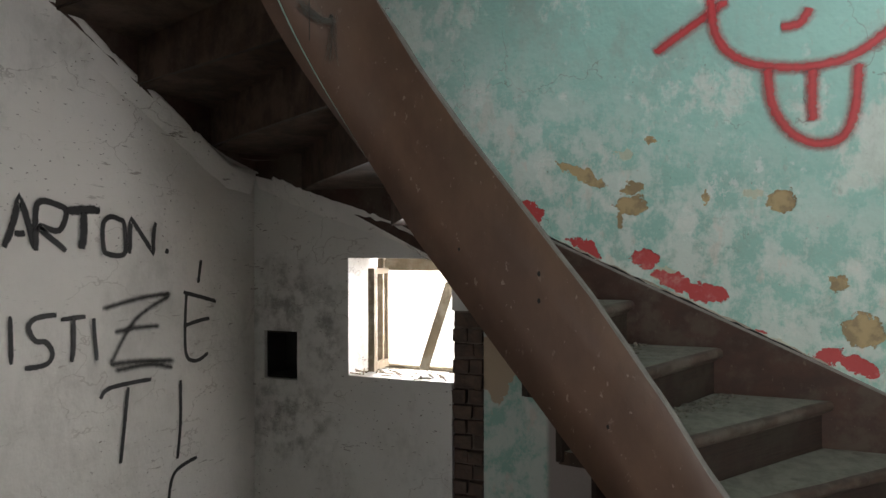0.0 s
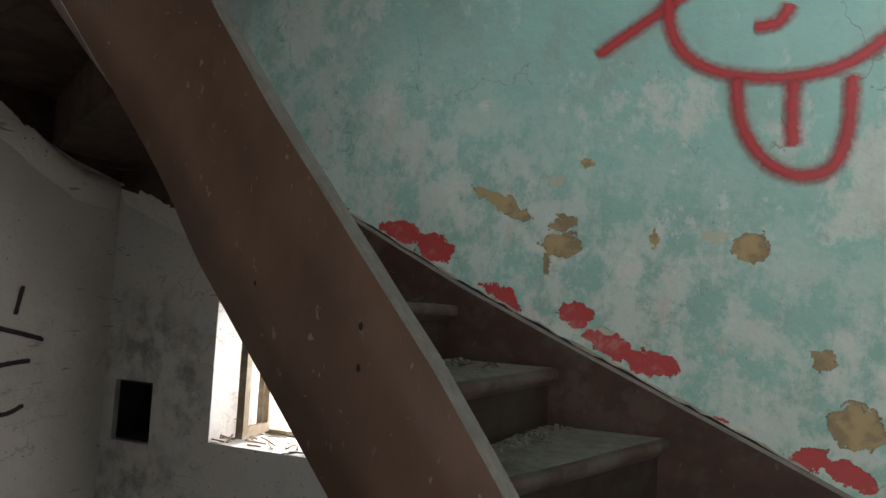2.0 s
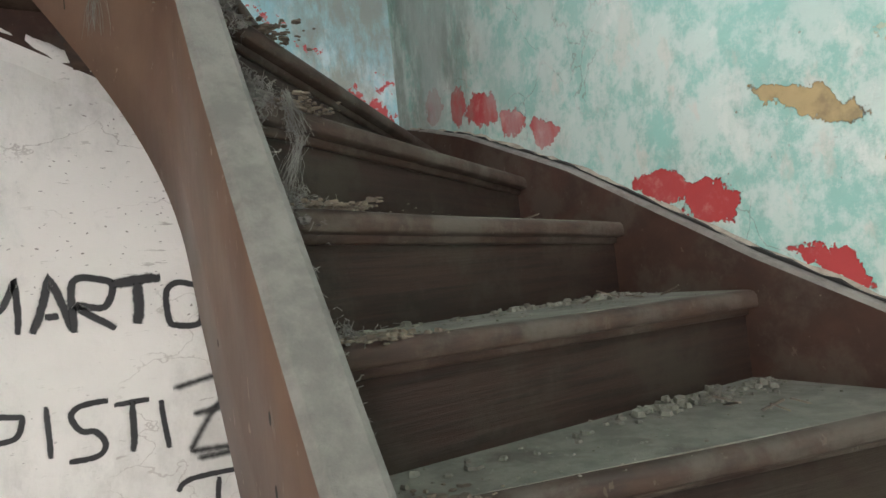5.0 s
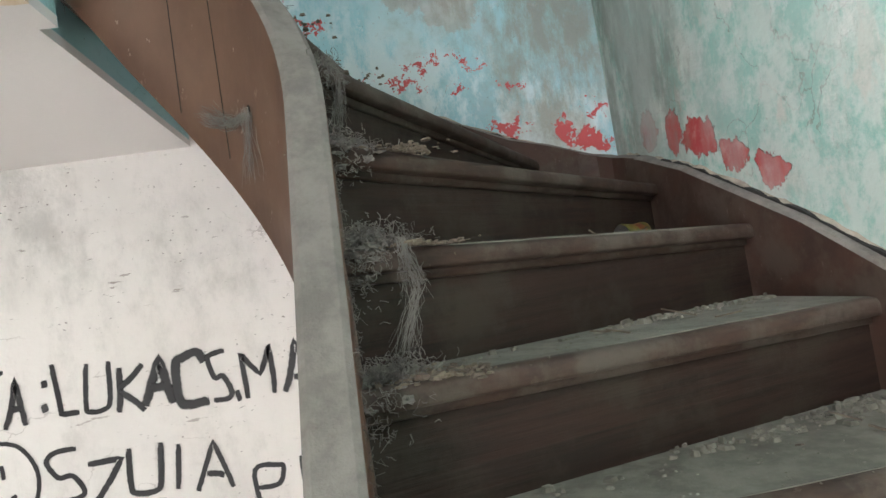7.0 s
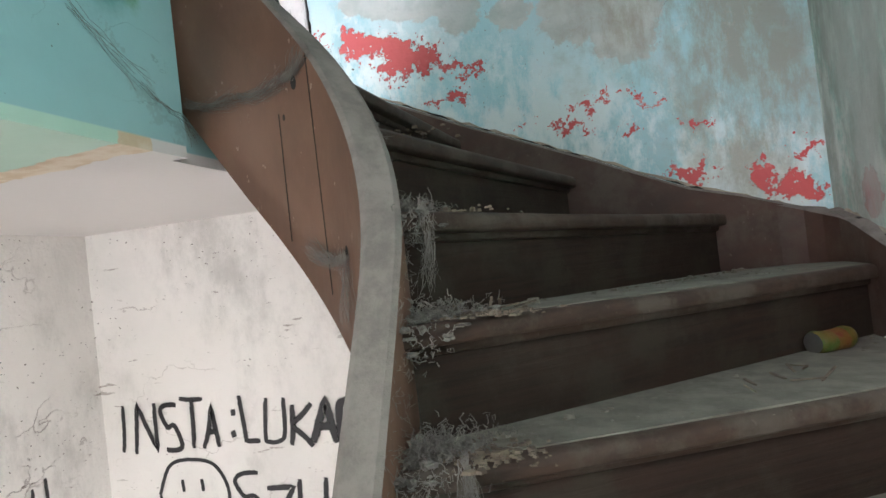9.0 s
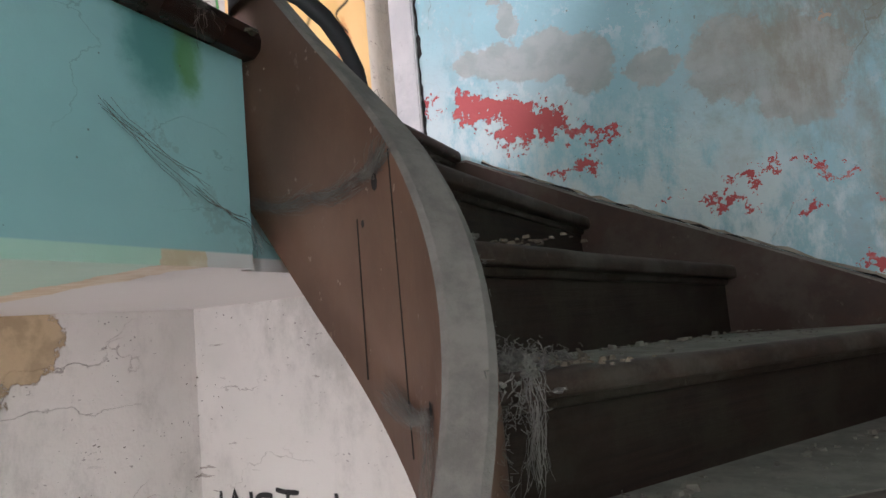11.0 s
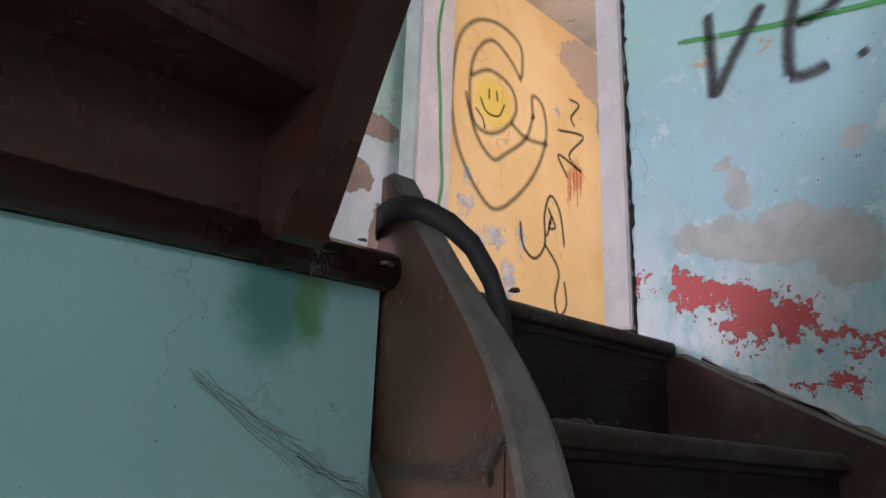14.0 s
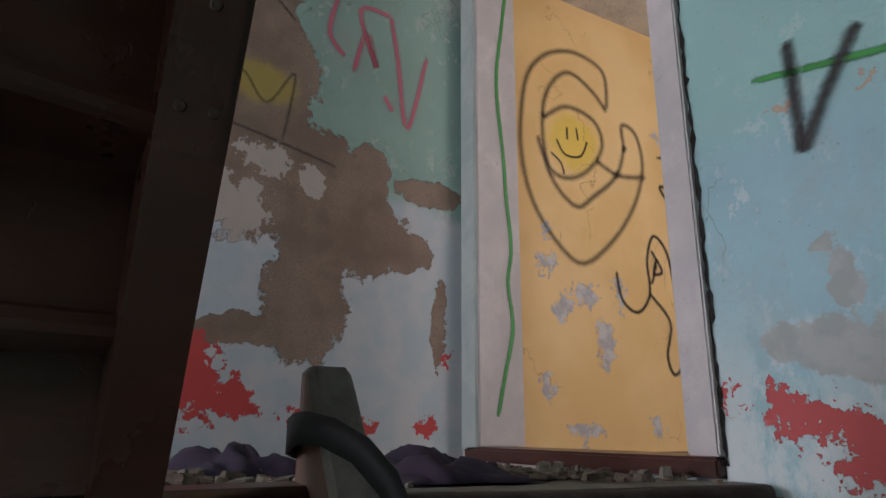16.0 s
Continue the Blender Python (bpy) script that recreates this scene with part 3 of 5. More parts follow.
def tube(bm, pts, r, sides=5):
    rings = []
    for i, p in enumerate(pts):
        p = Vector(p)
        d = (Vector(pts[min(i + 1, len(pts) - 1)]) - Vector(pts[max(i - 1, 0)])).normalized()
        s = d.orthogonal().normalized()
        t = d.cross(s)
        rings.append([bm.verts.new(p + r * (s * math.cos(a) + t * math.sin(a))) for a in (2 * math.pi * k / sides for k in range(sides))])
    for p, q in zip(rings, rings[1:]):
        for j in range(sides):
            bm.faces.new((p[j], p[(j + 1) % sides], q[(j + 1) % sides], q[j]))
    bm.faces.new(rings[0])
    bm.faces.new(rings[-1])


def wall(name, mat, axis, near, far, u0, u1, v0, v1, holes=()):
    """A wall with rectangular openings (u0, u1, v0, v1) or, with a fifth number, recesses of that depth. axis: 0, x is constant; 1, y is."""
    bm = bmesh.new()
    us = sorted({u0, u1, *(h[0] for h in holes), *(h[1] for h in holes)})
    vs = sorted({v0, v1, *(h[2] for h in holes), *(h[3] for h in holes)})
    for a, b in zip(us, us[1:]):
        for c, d in zip(vs, vs[1:]):
            start = near
            for h in holes:
                if h[0] <= a and b <= h[1] and h[2] <= c and d <= h[3]:
                    start = near + math.copysign(h[4], far - near) if len(h) > 4 else None
            if start is None:
                continue
            if axis == 0:
                box(bm, min(start, far), a, c, max(start, far), b, d)
            else:
                box(bm, a, min(start, far), c, b, max(start, far), d)
    bmesh.ops.remove_doubles(bm, verts=bm.verts, dist=0.0005)
    return tagged(finish(name, bm, mat), kind="structure")


# ---- the shell of the house ----
tagged(finish("ground", boxes((-60, -60, -0.5, 60, 60, -0.3)), STONE), "pale trodden earth around the house", kind="structure")
tagged(finish("floor", boxes((-3.2, -3.2, FLOOR - 0.2, 3.35, 2.6, FLOOR)), STONE), "worn grey cement floor", kind="structure")
wall_east = wall("wall_east", EAST, 0, WX, 3.35, -3.4, 2.6, FLOOR, TOP, [(1.016, 1.585, 0.845, 1.455), (1.893, 2.10, 0.80, 1.06, 0.22), (0.855, 1.016, FLOOR, 1.20, 0.045), (-1.75, -0.75, 3.45, 4.75)])
tagged(wall_east, "stair wall in worn turquoise oil paint, patched with red and bare plaster")
wall_north = wall("wall_north", NORTH, 1, WY, WY + 0.20, -3.2, WX, FLOOR, TOP, [(0.03, 1.157, 2.90, 5.08)])
tagged(wall_north, "limewashed below the stair and peeling pale blue above it")
wall_landing = wall("wall_landing", LANDING, 0, LX, LX - 0.25, -3.2, WY, 2.5, TOP)
tagged(wall_landing, "landing wall with peeled paint down to brown papered plaster")
wall_yellow = wall("wall_yellow", YELLOW, 0, LX, LX - 0.25, WY + 0.20, 3.90, 2.5, TOP)
tagged(wall_yellow, "sunlit orange-yellow room wall with sprayed drawings")
wall("wall_room_far", LIME, 1, 3.90, 4.1, 0.5, 3.2, 2.5, TOP, [(0.75, 1.45, 2.9, 4.9)])
wall("wall_room_recess", LIME, 1, 4.3, 4.5, -0.3, 0.5, 2.5, TOP)
wall("wall_room_recess_west", LIME, 0, LX - 0.004, LX - 0.25, 3.90, 4.3, 2.5, TOP)
wall("wall_room_recess_side", LIME, 0, 0.5, 0.7, 4.1, 4.3, 2.5, TOP)
# black sheet standing in for the unlit space behind the far wall's opening
wall("dark_sheet_room_back", BLACK, 1, 5.2, 5.3, 0.5, 3.2, 2.5, TOP)
wall("wall_room_east", LIME, 0, 2.9, 3.35, WY + 0.2, 5.3, 2.5, TOP, [(3.0, 4.2, 3.5, 4.9)])
wall("wall_lower_west", BROKEN, 0, 0.03, -0.30, -3.2, WY, FLOOR, 2.47, [(-0.75, 0.65, FLOOR, 2.1)])
wall("wall_south", LIME, 1, -3.2, -3.5, -3.2, WX, FLOOR, TOP, [(-0.45, 0.85, FLOOR, 2.1), (-0.02, 0.80, 3.15, 4.30)])
wall("wall_west", LIME, 0, -3.2, -3.5, -3.4, 2.6, FLOOR, 2.47, [(-0.75, 0.35, 0.85, 2.15)])
ceiling = tagged(finish("ceiling", boxes((-0.3, -3.5, TOP, 3.35, WY + 0.2, TOP + 0.2), (-0.3, WY + 0.2, TOP - 0.06, 3.35, 5.3, TOP + 0.2)), CEIL), "flaking limewashed ceiling", kind="structure")
tagged(finish("ceiling_lower_room", boxes((-3.5, -3.5, 2.47, -0.3, 2.6, 2.67)), CEIL), kind="structure")
tagged(finish("room_floor", boxes((LX, WY + 0.2, 2.7, 3.35, 5.3, 2.92)), BOARD), "bare boards of the yellow room", kind="structure")
slab = tagged(finish("landing_slab", boxes((-0.3, -3.2, 2.47, 1.30, 1.066, 2.868), (-0.3, 1.066, 2.47, 1.262, WY, 2.868))), "turquoise painted edge of the upper floor", kind="structure")
slab.data.materials.append(SLAB)

# niche lining and the glowing backdrop outside the small window
# the recess is lined in plain black on its back and sides
tagged(finish("wall_niche", boxes((3.10, 1.895, 0.802, 3.118, 2.098, 1.058), (2.925, 2.088, 0.802, 3.10, 2.098, 1.058), (2.925, 1.895, 0.802, 3.10, 1.905, 1.058), (2.925, 1.905, 1.046, 3.10, 2.088, 1.058), (2.925, 1.905, 0.802, 3.10, 2.088, 0.812))), "black-lined niche in the wall", kind="structure").data.materials.append(BLACK)
tagged(finish("backdrop", boxes((7.0, -5, -0.3, 7.3, 8, 3.4)), GLARE), "pale glowing backdrop standing in for the bright yard", kind="structure")

# ---- small ground-floor window ----
win = thing("window_1", (3.2, 1.3, 0.845), "small weathered window with a broken casement", "window", kind="structure")
part("frame_post", boxes((3.17, 1.515, 0.86, 3.23, 1.55, 1.45), bevel=0.004), SASH, win)
part("frame_post", boxes((3.17, 1.018, 0.86, 3.23, 1.06, 1.45), bevel=0.004), SASH, win)
part("frame_head", boxes((3.17, 1.06, 1.385, 3.23, 1.505, 1.45), bevel=0.004), SASH, win)
part("frame_sill", boxes((3.17, 1.06, 0.848, 3.23, 1.505, 0.866), bevel=0.004), SASH, win)
sash = part("casement", boxes((2.99, 1.475, 0.86, 3.165, 1.498, 0.90), (2.99, 1.475, 1.37, 3.165, 1.498, 1.40), (2.965, 1.468, 0.86, 3.0, 1.503, 1.40), (3.15, 1.475, 0.90, 3.168, 1.498, 1.37)), SASH, win, "casement hanging open without glass")
bm = bmesh.new()
beam(bm, (3.12, 1.10, 1.32), (3.06, 1.23, 0.87), 0.022, 0.05)
part("loose_slat", bm, SASH, win, "splintered slat leaning in the opening")
bm = bmesh.new()
rng = random.Random(4)
for i in range(34):
    x, y = rng.uniform(2.92, 3.15), rng.uniform(1.03, 1.57)
    a = rng.uniform(0, 3.1)
    l = rng.uniform(0.02, 0.09)
    beam(bm, (x, y, 0.850), (x + l * math.cos(a), y + l * math.sin(a), 0.855 + rng.uniform(0, 0.012)), 0.007, 0.005)
tagged(finish("splinters", bm, SASH), "splinters and crumbs on the window sill", "debris", kind="stuff")

# ---- door to the yellow room ----
door = thing("door_1", (0.6, WY, LAND), "open doorway in a chipped white wooden frame", "doorway", kind="structure")
part("jamb", boxes((1.060, WY - 0.018, 2.952, 1.155, WY + 0.20, 5.06), bevel=0.005), FRAME_WHITE, door, "chipped white jamb with a split along the wall")
part("jamb", boxes((0.032, WY - 0.006, 2.952, 0.108, WY + 0.205, 5.06), bevel=0.004), FRAME_WHITE, door, "pinkish white jamb with a green sprayed line")
part("architrave", boxes((0.0, WY - 0.022, 2.93, 0.105, WY - 0.007, 5.08), bevel=0.004), GREY_GREEN, door, "thin pale green architrave in the corner")
part("head", boxes((0.108, WY - 0.012, 4.99, 1.060, WY + 0.20, 5.06), bevel=0.004), FRAME_WHITE, door)
part("threshold", boxes((0.03, WY - 0.03, 2.902, 1.157, WY + 0.20, 2.950), bevel=0.008), ATTIC, door, "dark brown worn threshold")
bm = bmesh.new()
rng = random.Random(8)
pts, z = [], 2.93
while z < 5.05:
    pts.append((1.160 + rng.uniform(-0.003, 0.005), z, rng.choice((0.0025, 0.004, 0.006, 0.010))))
    z += rng.uniform(0.012, 0.04)
lv = [bm.verts.new((x - w, WY - 0.003, z)) for x, z, w in pts]
mv = [bm.verts.new((x, WY - 0.001, z)) for x, z, w in pts]
rv = [bm.verts.new((x + w, WY - 0.003, z)) for x, z, w in pts]
for i in range(len(pts) - 1):
    bm.faces.new((lv[i], mv[i], mv[i + 1], lv[i + 1]))
    bm.faces.new((mv[i], rv[i], rv[i + 1], mv[i + 1]))
part("plaster_crack", bm, BLACK, door, "dark ragged split between frame and plaster")

# ---- the winding stair ----
RISE = 0.192
CX, CY, R0, RY, THICK = 1.43, 0.80, 0.334, 0.283, 0.070
BEND = 0.303
ARC = CY + BEND * math.pi / 2


def inner(s, r=R0):
    """The plan of the inner stringer by its length; s is y on the straight part."""
    if s < CY:
        return Vector((CX + r, s, 0))
    if s < ARC:
        a = (s - CY) / BEND
        return Vector((CX + r * math.cos(a), CY + (r - R0 + RY) * math.sin(a), 0))
    return Vector((CX - (s - ARC), CY + r - R0 + RY, 0))


def between(s, knots):
    """Straight lines through knots of (s, z), carried on past the ends."""
    for (s0, z0), (s1, z1) in zip(knots, knots[1:]):
        if s <= s1:
            break
    return z0 + (z1 - z0) * (s - s0) / (s1 - s0)


def s_top(s):
    return min(between(s, [(-0.75, -0.03), (-0.1, 0.905), (0.0, 1.070), (0.2, 1.362), (0.4, 1.620), (0.6, 1.880), (0.75, 2.095), (0.9, 2.335), (1.1, 2.645), (1.42, 3.10)]), 3.098)


def s_bot(s):
    return 0.783 + 1.27 * (s - 0.153) + 0.28 * max(0, s - 0.75)


def stringer_mesh(s0, s1, top, bot, steps):
    bm = bmesh.new()
    rings = []
    for i in range(steps + 1):
        s = s0 + (s1 - s0) * i / steps
        zt, zb = top(s), bot(s)
        w = 0.0025 * noise.noise((s * 9, 0, 1))
        row = []
        for r, z in ((R0 + 0.007, zb), (R0, zb), (R0 - 0.001, zb + (zt - zb) * 0.33 + w), (R0 - 0.001, zb + (zt - zb) * 0.66), (R0, zt - 0.010), (R0 + 0.010, zt + w), (R0 + THICK - 0.010, zt + w * 2), (R0 + THICK, zt - 0.010), (R0 + THICK, zb), ):
            p = inner(s, r)
            row.append(bm.verts.new((p.x, p.y, z)))
        rings.append(row)
    for p, q in zip(rings, rings[1:]):
        for j in range(9):
            f = bm.faces.new((p[j], p[(j + 1) % 9], q[(j + 1) % 9], q[j]))
            f.material_index = 1 if j in (4, 5, 6) else (2 if j == 0 else 0)
            f.smooth = j in (1, 2, 3, 7)
    bm.faces.new(rings[0])
    bm.faces.new(rings[-1])
    return bm


stair = thing("staircase", (2.3, -1.9, FLOOR), "steep winding wooden staircase, brown paint thick with dust and rubble", "staircase")
part("inner_stringer", stringer_mesh(-0.75, 1.44, s_top, s_bot, 110), [STRINGER, STRINGER_TOP, TEAL_EDGE], stair, "scratched brown curved board with a dusty grey top edge")

# nail holes, knots and splits in the inner stringer
for s, z, r in ((0.355, 1.428, 0.007), (0.355, 1.349, 0.007), (1.025, 2.222, 0.010), (1.175, 2.52, 0.006), (1.14, 2.585, 0.013), (0.60, 1.50, 0.005), (0.16, 1.0, 0.006)):
    p = inner(s, R0 - 0.0015)
    d = (inner(s, R0) - inner(s, R0 - 0.02)).normalized()
    bm = bmesh.new()
    t = Vector((-d.y, d.x, 0))
    vs = [bm.verts.new(Vector((p.x, p.y, z)) - d * 0.0015 + r * (t * math.cos(a) * 0.7 + Vector((0, 0, 1)) * math.sin(a) * 1.2)) for a in (k * 0.7854 for k in range(8))]
    bm.faces.new(vs)
    part("nail_hole", bm, BLACK, stair)
for s0, z0, s1, z1 in ((1.095, 2.14, 1.098, 2.63), (1.19, 2.26, 1.188, 2.53)):
    bm = bmesh.new()
    pts = []
    for i in range(9):
        p = inner(s0 + (s1 - s0) * i / 8, R0 - 0.002)
        pts.append((p.x, p.y, z0 + (z1 - z0) * i / 8))
    tube(bm, pts, 0.0012, 4)
    part("split", bm, BLACK, stair)

outer = {k: (2.862, 0.154 + 0.368 * (k - 7)) for k in range(1, 10)}
outer.update({5: (2.862, -0.61), 6: (2.862, -0.204), 8: (2.862, 0.522), 9: (2.862, 0.882), 10: (2.862, 1.27), 11: (2.862, 1.78), 12: (2.565, 2.128), 13: (2.095, 2.128), 14: (1.706, 2.128), 15: (1.30, 2.128)})


# the wall side has settled: by how much the inner end of a tread stands higher
SETTLED = {6: 0.006, 7: 0.014, 8: 0.020, 9: 0.033, 10: 0.042, 11: 0.045, 12: 0.044, 13: 0.045, 14: 0.048, 15: 0.018}


def nose(k):
    z = FLOOR + RISE * k if k < 15 else LAND
    lift = SETTLED.get(k, 0.0)
    s = max(0.47 + 0.098 * (k - 8), 0.9 + (z - 2.285) / 1.27 if 12 < k < 15 else 0)
    i = inner(s, R0 + THICK - 0.012)
    if k == 15:
        i = Vector((1.30, 1.14, 0))
    return Vector((i.x, i.y, z + lift)), Vector((*outer[k], z))


def tread_z(k):
    """The height of a tread at a place on it."""
    a, b = nose(k)
    d = (b - a).xy
    return lambda p: a.z + (b.z - a.z) * min(1, max(0, (p.xy - a.xy).dot(d) / d.length_squared))


def nosing_rows(bm, a, b, back, profile, seed, segs=9):
    """Rows of a rounded front edge from a to b; back: the horizontal way to the rear."""
    rows = []
    for o, dz in profile:
        row = []
        for i in range(segs + 1):
            t = i / segs
            p = a.lerp(b, t)
            wear = noise.noise((p.x * 7, p.y * 7, seed)) * 0.003 - 0.004 * math.sin(math.pi * t) ** 2
            row.append(bm.verts.new(p + back * (o + (wear if o < 0.015 else 0)) + Vector((0, 0, dz + (wear * 0.8 if dz > -0.02 else 0)))))
        rows.append(row)
    return rows


def skin(bm, rows, index=0, smooth=True):
    for p, q in zip(rows, rows[1:]):
        for i in range(len(p) - 1):
            f = bm.faces.new((p[i], p[i + 1], q[i + 1], q[i]))
            f.material_index, f.smooth = index, smooth


for k in range(1, 16):
    a, b = nose(k)
    if k < 15:
        c, d = nose(k + 1)
    else:
        c, d = Vector((1.20, 1.14, LAND)), Vector((1.20, 2.128, LAND))
    back = (b - a).cross(Vector((0, 0, 1))).normalized()
    mid = (c + d) / 2 - (a + b) / 2
    if back.dot(mid) < 0:
        back = -back
    bm = bmesh.new()
    rows = nosing_rows(bm, a, b, back, [(0.020, 0.0), (0.006, -0.003), (0.0, -0.012), (0.0, -0.034), (0.004, -0.039), (0.020, -0.041)], k)
    skin(bm, rows, 1)
    over = back * 0.05
    poly = [Vector((2.862, 2.128, b.z))] if k == 11 else []
    rear = [d + over, c + over] if k < 15 else [d, c]
    rear = [Vector((min(max(p.x, 1.2), 2.862), min(p.y, 2.128), h)) for p, h in zip(rear, (b.z, a.z))]
    tv = [bm.verts.new(p) for p in poly + rear]
    f = bm.faces.new(rows[0] + tv)
    f.material_index = 0
    bv = [bm.verts.new(v.co - Vector((0, 0, 0.04))) for v in tv]
    f = bm.faces.new(list(reversed(rows[-1])) + list(reversed(bv)))
    f.material_index = 2
    ring_t, ring_b = [rows[0][-1]] + tv + [rows[0][0]], [rows[-1][-1]] + bv + [rows[-1][0]]
    for i in range(len(ring_t) - 1):
        bm.faces.new((ring_t[i], ring_t[i + 1], ring_b[i + 1], ring_b[i])).material_index = 2
    part("tread" if k < 15 else "landing_nosing", bm, [DUST, NOSING, SOFFIT], stair)
    # cove moulding under the nose
    bm = bmesh.new()
    rows = nosing_rows(bm, a, b, back, [(0.022, -0.040), (0.023, -0.052), (0.027, -0.056), (0.034, -0.057), (0.034, -0.040)], k + 40, 6)
    skin(bm, rows, 0)
    part("nosing_moulding", bm, NOSING, stair)
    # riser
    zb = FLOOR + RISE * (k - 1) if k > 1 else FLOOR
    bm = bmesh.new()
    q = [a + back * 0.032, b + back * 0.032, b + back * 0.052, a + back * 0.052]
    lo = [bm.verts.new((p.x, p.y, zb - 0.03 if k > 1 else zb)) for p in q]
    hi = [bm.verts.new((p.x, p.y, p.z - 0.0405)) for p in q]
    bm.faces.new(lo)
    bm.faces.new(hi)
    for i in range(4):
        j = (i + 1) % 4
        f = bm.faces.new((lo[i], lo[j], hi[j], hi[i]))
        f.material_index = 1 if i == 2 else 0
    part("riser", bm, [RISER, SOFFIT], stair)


def wall_stringer(name, axis, at, thick, profile, label):
    """A wall board between the lines of profile: rows of u, bottom, top."""
    bm = bmesh.new()
    rings = []
    for i in range(len(profile) - 1):
        for j in range(8):
            t = j / 8
            u, zb, zt = (p + (q - p) * t for p, q in zip(profile[i], profile[i + 1]))
            rings.append((u, zb, zt))
    rings.append(profile[-1])
    vs = []
    for u, zb, zt in rings:
        w = 0.004 * noise.noise((u * 6, 3, 2))
        row = []
        for d, z in ((0, zb), (0, zt - 0.008), (0.008, zt + w), (thick + 0.004, zt + w + 0.004), (thick + 0.004, zb)):
            row.append(bm.verts.new((at + d, u, z) if axis == 0 else (u, at + d, z)))
        vs.append(row)
    for p, q in zip(vs, vs[1:]):
        for j in range(5):
            f = bm.faces.new((p[j], p[(j + 1) % 5], q[(j + 1) % 5], q[j]))
            f.material_index = 1 if j in (1, 2) else (2 if j == 4 else 0)
    bm.faces.new(vs[0])
    bm.faces.new(vs[-1])
    return part(name, bm, [OUTER, STRINGER_TOP, LIME], stair, label)


wall_stringer("wall_stringer", 0, 2.862, 0.036, [(-2.3, -0.07, 0.22), (-0.57, 0.70, 1.035), (0.2, 1.06, 1.389), (0.52, 1.20, 1.54), (1.08, 1.45, 1.838), (1.61, 1.72, 2.062), (1.9, 1.84, 2.155), (2.128, 1.90, 2.205)], "brown board along the plaster, dusty grey on top")
wall_stringer("wall_stringer", 1, 2.128, 0.036, [(2.862, 1.925, 2.203), (2.62, 1.975, 2.29), (2.46, 2.03, 2.335), (2.17, 2.14, 2.47), (1.71, 2.37, 2.675), (1.48, 2.47, 2.785), (1.315, 2.54, 2.865), (1.264, 2.55, 2.868)], "brown board along the pale blue plaster")
# a rounded block closes the corner of the two boards
bm = bmesh.new()
ring = [(2.862, 1.93), (2.855, 2.0), (2.83, 2.06), (2.79, 2.10), (2.72, 2.128)]
lo = [bm.verts.new((x, y, 1.98)) for x, y in ring]
hi = [bm.verts.new((x, y, z)) for (x, y), z in zip(ring, (2.158, 2.176, 2.192, 2.212, 2.240))]
cl, ch = bm.verts.new((2.862, 2.128, 1.98)), bm.verts.new((2.862, 2.128, 2.215))
for i in range(4):
    bm.faces.new((lo[i], lo[i + 1], hi[i + 1], hi[i]))
    bm.faces.new((hi[i], hi[i + 1], ch)).material_index = 1
    bm.faces.new((lo[i], lo[i + 1], cl))
part("corner_block", bm, [OUTER, STRINGER_TOP], stair)

# ragged plaster lip along the wall boards
for axis, line in ((0, [(-0.6, 1.02), (0.2, 1.389), (0.52, 1.54), (1.08, 1.838), (1.61, 2.062), (2.1, 2.20)]), (1, [(2.80, 2.215), (2.46, 2.335), (2.17, 2.47), (1.71, 2.675), (1.33, 2.86)])):
    bm = bmesh.new()
    rng = random.Random(axis + 3)
    pts = []
    for (u0, z0), (u1, z1) in zip(line, line[1:]):
        m = max(2, int(abs(u1 - u0) / 0.03))
        pts += [(u0 + (u1 - u0) * i / m, z0 + (z1 - z0) * i / m) for i in range(m)]
    rows, gap, gm = [], [], bmesh.new()
    for u, z in pts:
        h, o = rng.uniform(0.001, 0.012), rng.uniform(0.003, 0.010)
        base = WX if axis == 0 else WY
        g = max(0.0005, rng.uniform(-0.003, 0.010))
        gap.append([gm.verts.new((base - d, u, z + e) if axis == 0 else (u, base - d, z + e)) for d, e in ((0.014, 0.0035), (0.013, 0.0035 + g), (0.002, 0.0035 + g))])
        row = [(-o, 0.006), (-o * 0.9, h), (-0.0005, h + 0.008)]
        rows.append([bm.verts.new((base + d, u, z + e) if axis == 0 else (u, base + d, z + e)) for d, e in row])
    for p, q in zip(rows, rows[1:]):
        for j in range(2):
            bm.faces.new((p[j], p[j + 1], q[j + 1], q[j]))
    tagged(finish("trim", bm, PLASTER_EDGE), "crumbling plaster edge above the stair board", kind="structure")
    skin(gm, gap, 0, False)
    tagged(finish("trim", gm, BLACK), "dark open joint between plaster and stair board", kind="structure")

# plaster rolled over the joint of wall and stair underside
for axis, line in ((0, [(1.05, 1.50), (1.317, 1.625), (1.774, 1.775), (2.13, 1.915)]), (1, [(2.86, 1.885), (2.663, 1.905), (2.197, 2.145), (1.949, 2.26), (1.713, 2.40), (1.45, 2.50)])):
    bm = bmesh.new()
    rows = []
    base = WX if axis == 0 else WY
    for (u0, z0), (u1, z1) in zip(line, line[1:]):
        m = max(3, int(abs(u1 - u0) / 0.03))
        for i in range(m + (u1 == line[-1][0])):
            u, z = u0 + (u1 - u0) * i / m, z0 + (z1 - z0) * i / m
            w = 0.012 * noise.noise((u * 7, axis, 4)) + 0.008 * noise.noise((u * 19, axis, 9))
            row = [(0.0, -0.085 + w), (-0.014, -0.070 + w), (-0.030 + w, -0.035), (-0.042 + w, 0.005), (-0.034, 0.035 + w), (0.0, 0.05)]
            rows.append([bm.verts.new((base + d, u, z + e) if axis == 0 else (u, base + d, z + e)) for d, e in row])
    skin(bm, rows)
    tagged(finish("trim", bm, LIME), "lumpy limewashed plaster roll under the stair", kind="structure")

